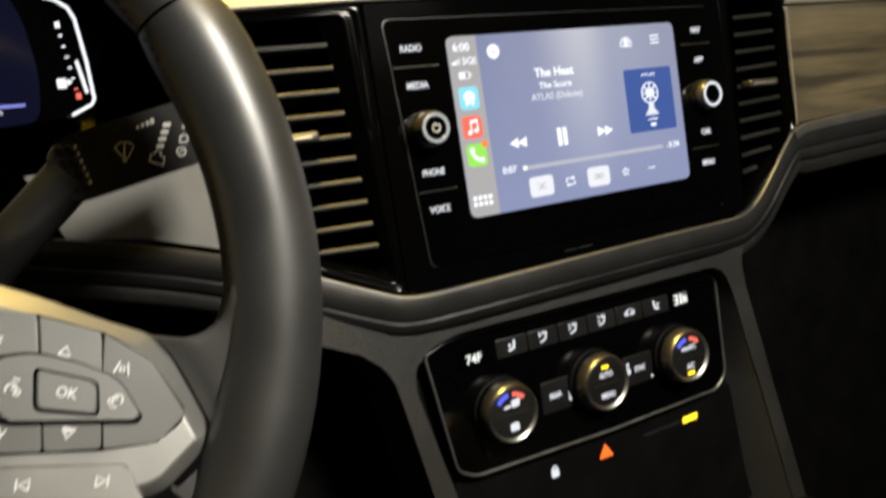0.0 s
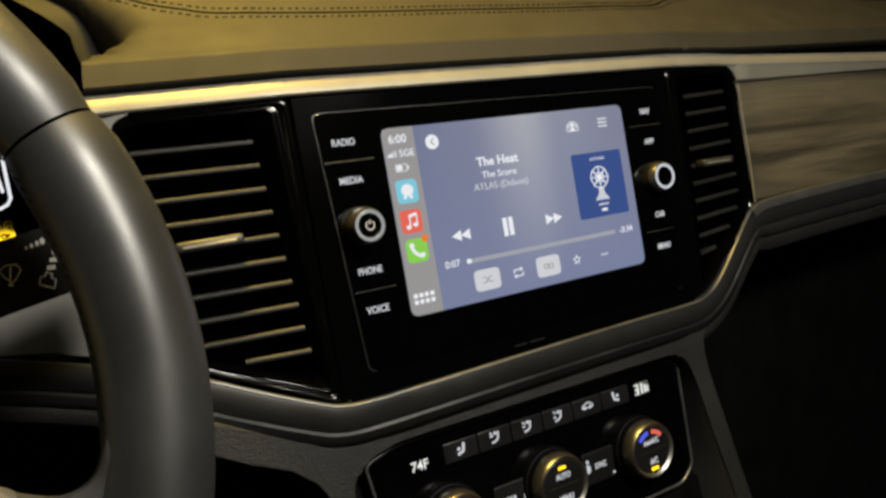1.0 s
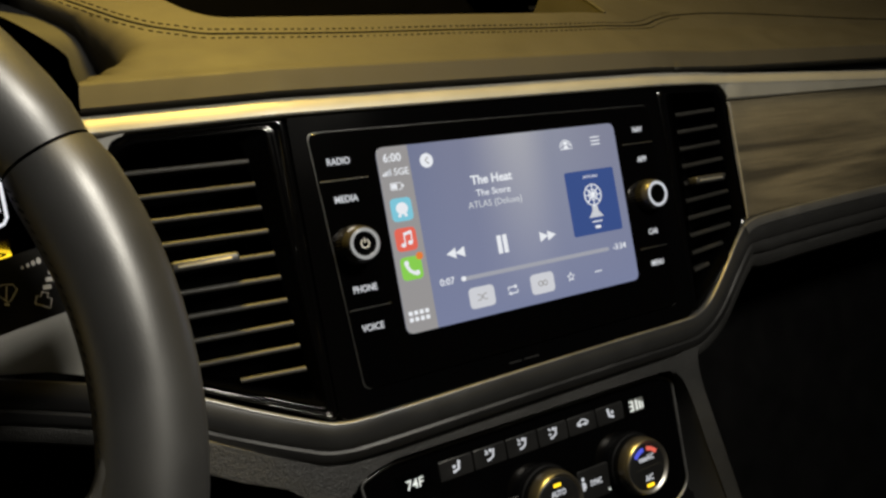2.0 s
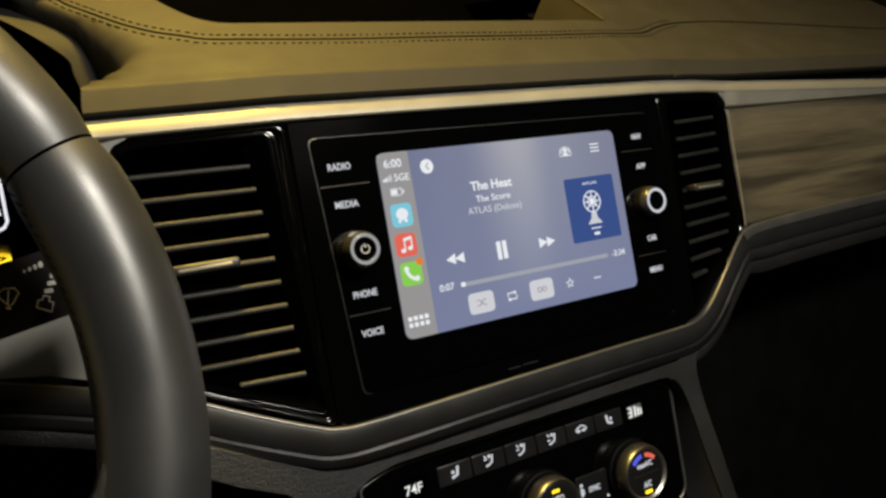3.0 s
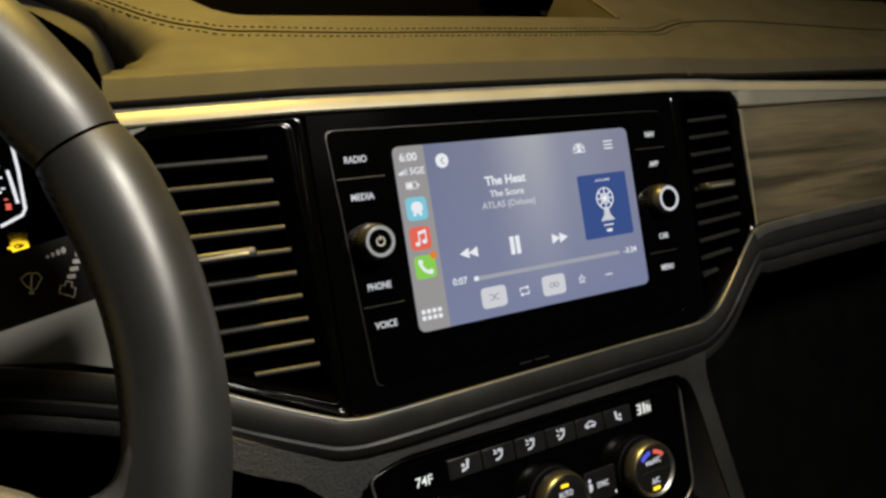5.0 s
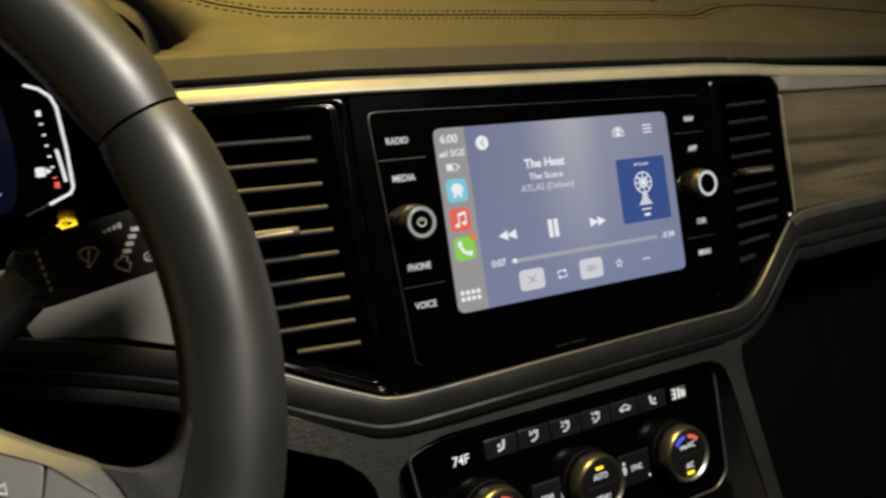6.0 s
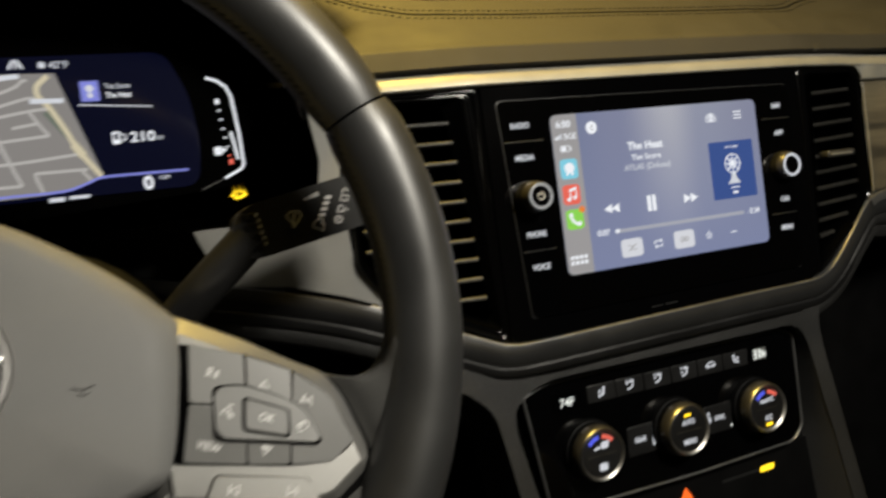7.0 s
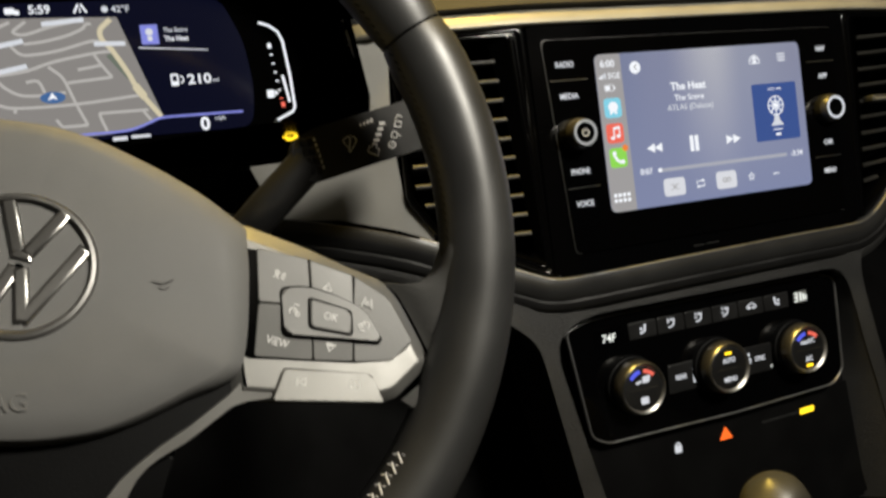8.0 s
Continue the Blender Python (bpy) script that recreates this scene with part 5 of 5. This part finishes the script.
for s in (1, -1):
    def m(pts, s=s):
        return pts if s > 0 else [mirrored(p) for p in pts][::-1]

    spoke = part("spoke", pillow(rounded(m([(70, 0), (77.5, -3), (98, -14.5), (115, -25.5), (128, -33), (134, -42), (143, -69), (141, -73), (126, -83), (118, -84), (74, -74), (60, -70), (60, 0)]), 3.5, 4), -2.0, 14, ((0, 7.5), (0.3, 6.3), (1.0, 5.4), (3.0, 3.1), (5.0, 0.9), (5.6, 0.35), (6.2, 0.05), (6.6, 0))), SPOKE, wheel, "satin silver spoke frame", sharp=0.9)
    part("key_field", plate(rounded(m([(70.5, -10.6), (98, -20.2), (115, -29.6), (127.2, -40.9), (134.9, -59.2), (132.8, -62.4), (125, -66.2), (109, -64.2), (66, -53.8)]), 3.0, 4), -2.6, 4, 0.4, 1), GLOSS, spoke, "black gap round the keys")
    part("spoke_leather", bridge(s), GRIP, wheel, "leather bridge between spoke and rim, lightened as if lit", sharp=1.3)
    part("lower_arm", plate(rounded(m([(76, -72.6), (66, -70.9), (60, -71.9), (49.2, -77.7), (41.8, -81.5), (31.7, -85.2), (26.8, -87.8), (22.4, -91.6), (18.5, -97), (15, -107), (12, -125), (10, -150), (0, -150), (2, -128), (5, -110), (10, -97.3), (16.6, -90.6), (22.3, -86.8), (32.2, -81.2), (44, -75.9), (59.1, -67.6), (68.8, -60.6), (76, -60)]), 1.5, 3), -0.6, 14, 0.9, 2), SPOKE, wheel, "slim silver lower spoke")
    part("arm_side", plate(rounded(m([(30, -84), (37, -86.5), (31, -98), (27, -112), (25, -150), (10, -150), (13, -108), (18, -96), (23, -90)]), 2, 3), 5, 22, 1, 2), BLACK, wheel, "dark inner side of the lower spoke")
part("lower_bridge", plate(rounded([turned(-24, -104), turned(-40, -158), turned(40, -158), turned(24, -104)], 6, 4), 4, 18, 4, 3), BLACK, wheel)


def tilt(bm):
    """The keys stand proud; the lower ones fall back towards their lower edge."""
    for v in bm.verts:
        v.co.y += 0.14 * max(0.0, -0.27 * (v.co.x - 77) - 0.963 * (v.co.z + 34.2)) - 1.4
    return bm


keys = [
    ("voice_key", [(78.2, -13.0), (96.6, -20.2), (95.0, -38.3), (75.8, -33.3)]),
    ("up_key", [(97.8, -20.8), (113.4, -29.2), (111.6, -43.6), (96.2, -38.7)]),
    ("lane_key", [(114.6, -30.2), (126.6, -41.4), (134.2, -59.6), (125, -65.6), (109.6, -63.6), (112.2, -44.4)]),
    ("view_key", [(75.6, -34.5), (94.8, -39.4), (92.6, -59.6), (71.2, -54.1)]),
    ("down_key", [(95.8, -39.9), (111.2, -44.7), (108.6, -63.2), (93.6, -59.9)]),
]
made = {}
for name, pts in keys:
    mx, mz = sum(p[0] for p in pts) / len(pts), sum(p[1] for p in pts) / len(pts)
    pts = [(mx + (x - mx) * 1.035, mz + (z - mz) * 1.035) for x, z in pts]
    made[name] = part(name, tilt(plate(rounded(pts, 1.2, 2), -4.2, 2, 0.45, 2)), KEYMAT, wheel, "grey satin key")
rocker_line = [(84.6, -30.0), (95.0, -31.0), (107.0, -37.0), (116.6, -44.2), (121.6, -57.6), (103.6, -52.8), (83.4, -47.6)]
part("rocker_gap", plate(rounded([(102 + (x - 102) * 1.035, -43.8 + (z + 43.8) * 1.06) for x, z in rocker_line], [3, 4, 8, 4, 3, 8, 3], 4), -5.9, -1), GLOSS, wheel, "black gap round the rocker")
rocker = part("rocker_key", plate(rounded(rocker_line, [3, 4, 8, 4, 3, 8, 3], 4), -7.0, -1, 0.9, 3), KEYMAT, wheel, "raised rounded rocker key")
part("ok_gap", plate(rounded([(94.3, -34.6), (111.0, -43.1), (109.8, -53.5), (92.5, -47.2)], 2.2, 3), -7.4, -4), GLOSS, rocker)
part("ok_key", plate(rounded([(95.0, -35.5), (110.2, -43.4), (109.1, -52.7), (93.3, -46.8)], 2.0, 3), -8.2, -4, 0.8, 3), KEYMAT, rocker, "raised middle key")


def sign(cx, cz, y, *lines, w=0.55, lean=-24):
    """A printed symbol: strokes in its own millimetres, turned with the wheel, centred at (cx, cz)."""
    c, d = math.cos(radians(lean)), math.sin(radians(lean))
    return merged(*(stroke([(cx + c * u - d * v, cz + d * u + c * v) for u, v in line], w, y) for line in lines))


def arc(u, v, r, a0, a1, n=8):
    return [(u + r * math.cos(radians(a0 + (a1 - a0) * k / n)), v + r * math.sin(radians(a0 + (a1 - a0) * k / n))) for k in range(n + 1)]


part("ok_text", lettering("OK", 102.0, -44.2, 2.9, -8.5, -24, width=5.8, bold=0.01), KEYPRINT, rocker)
part("view_text", tilt(lettering("VIEW", 80.4, -50.3, 3.1, -4.5, -26, width=9.0, bold=0.01)), KEYPRINT, made["view_key"])
part("voice_icon", tilt(sign(85.5, -24.6, -4.5, arc(-1.6, 0.6, 0.7, 0, 360), [(-2.6, -1.6), (-1.6, -0.6), (-0.6, -1.6)], [(0.4, 0.2), (1.8, 0.9)], [(0.4, -0.4), (1.9, -0.4)], [(0.4, -1.0), (1.6, -1.7)])), KEYPRINT, made["voice_key"])
part("arrow_icon", tilt(sign(103.1, -32.4, -4.5, [(-1.7, -1.1), (1.7, -1.1), (0, 1.5), (-1.7, -1.1)])), KEYPRINT, made["up_key"])
part("arrow_icon", tilt(sign(100.6, -56.2, -4.5, [(-1.8, 1.2), (1.8, 1.2), (0, -1.7), (-1.8, 1.2)], [(-0.8, 0.6), (0.8, 0.6)], w=0.8)), KEYPRINT, made["down_key"])
part("lane_icon", tilt(sign(118.0, -41.2, -4.5, [(-2.2, -1.8), (-1.2, 1.8)], [(2.2, -1.8), (1.2, 1.8)], [(-0.7, -0.9), (0.7, -0.9), (0.5, 0.4), (-0.5, 0.4), (-0.7, -0.9)])), KEYPRINT, made["lane_key"])
for cx, cz, flip in ((88.5, -39.6, 1), (114.8, -49.4, -1)):
    part("cruise_icon", sign(cx, cz, -7.5, arc(-0.7 * flip, -0.3, 1.5, -40, 220), arc(1.1 * flip, -0.9, 0.8, 0, 360), [(-0.7 * flip, -0.3), (0.2 * flip, 0.7)], [(-1.0, 2.6 * flip), (1.0, 2.6 * flip)], w=0.5), KEYPRINT, rocker)
skip = part("skip_key", plate(rounded([(81.2, -60.6), (115.4, -70.0), (119.0, -82.6), (74.6, -72.6)], 2.0, 3), -4.6, 4, 1.2, 3), SPOKE, wheel, "silver skip key")
part("skip_icon", sign(87.1, -67.4, -4.9, [(-1.8, -1.6), (-1.8, 1.6)], [(1.6, -1.5), (1.6, 1.5), (-1.2, 0), (1.6, -1.5)], lean=-15), KEYPRINT, skip)
part("skip_icon", sign(107.7, -72.6, -4.9, [(1.8, -1.6), (1.8, 1.6)], [(-1.6, -1.5), (-1.6, 1.5), (1.2, 0), (-1.6, -1.5)], lean=-15), KEYPRINT, skip)

# Wheel parts slide back along the camera's rays, so their outlines fit that view.
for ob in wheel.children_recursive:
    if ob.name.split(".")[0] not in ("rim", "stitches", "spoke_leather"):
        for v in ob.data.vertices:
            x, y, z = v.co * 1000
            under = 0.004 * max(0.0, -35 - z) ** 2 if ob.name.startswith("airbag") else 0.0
            v.co = Vector(slid_along_view(x, y + under, z)) * 0.001

# ---- gear lever ----
lever = thing("gear_lever", (36, -86, -264), "satin silver topped gear lever in the console", "gear lever")
part("stem", tube([(36, -86, -264), (30, -90, -212)], 9, 16), BLACK, lever)
part("grip", tube([(31, -89, -222), (28, -91, -208), (26, -92, -199)], [13, 19, 22], 28, 0.9), BLACK, lever, "black leather grip")
part("crown", tube(smooth_path([(29, -93, -199), (25.8, -95, -186), (22.2, -97.4, -174), (19.4, -98.9, -164), (17.8, -99.7, -159), (17, -100, -156.4)], 3), [22.5, 22.4, 22.3, 22.1, 21.8, 21.3, 20.6, 19.6, 18.2, 16.4, 14, 11.2, 8.4, 5.9, 3.5, 1.0], 36, 0.9), LEVER, lever, "satin silver crown")
part("collar", tube([(29.4, -92.6, -203), (28.6, -93.2, -198)], [23.4, 23.4], 36, 0.9), SATIN, lever, "thin bright collar")
console = thing("centre_console", (86, -150, -300), "black centre console between the seats", "console")
part("body", block(-30, 270, -420, 40, -520, -262, 12, 3), BLACK, console)
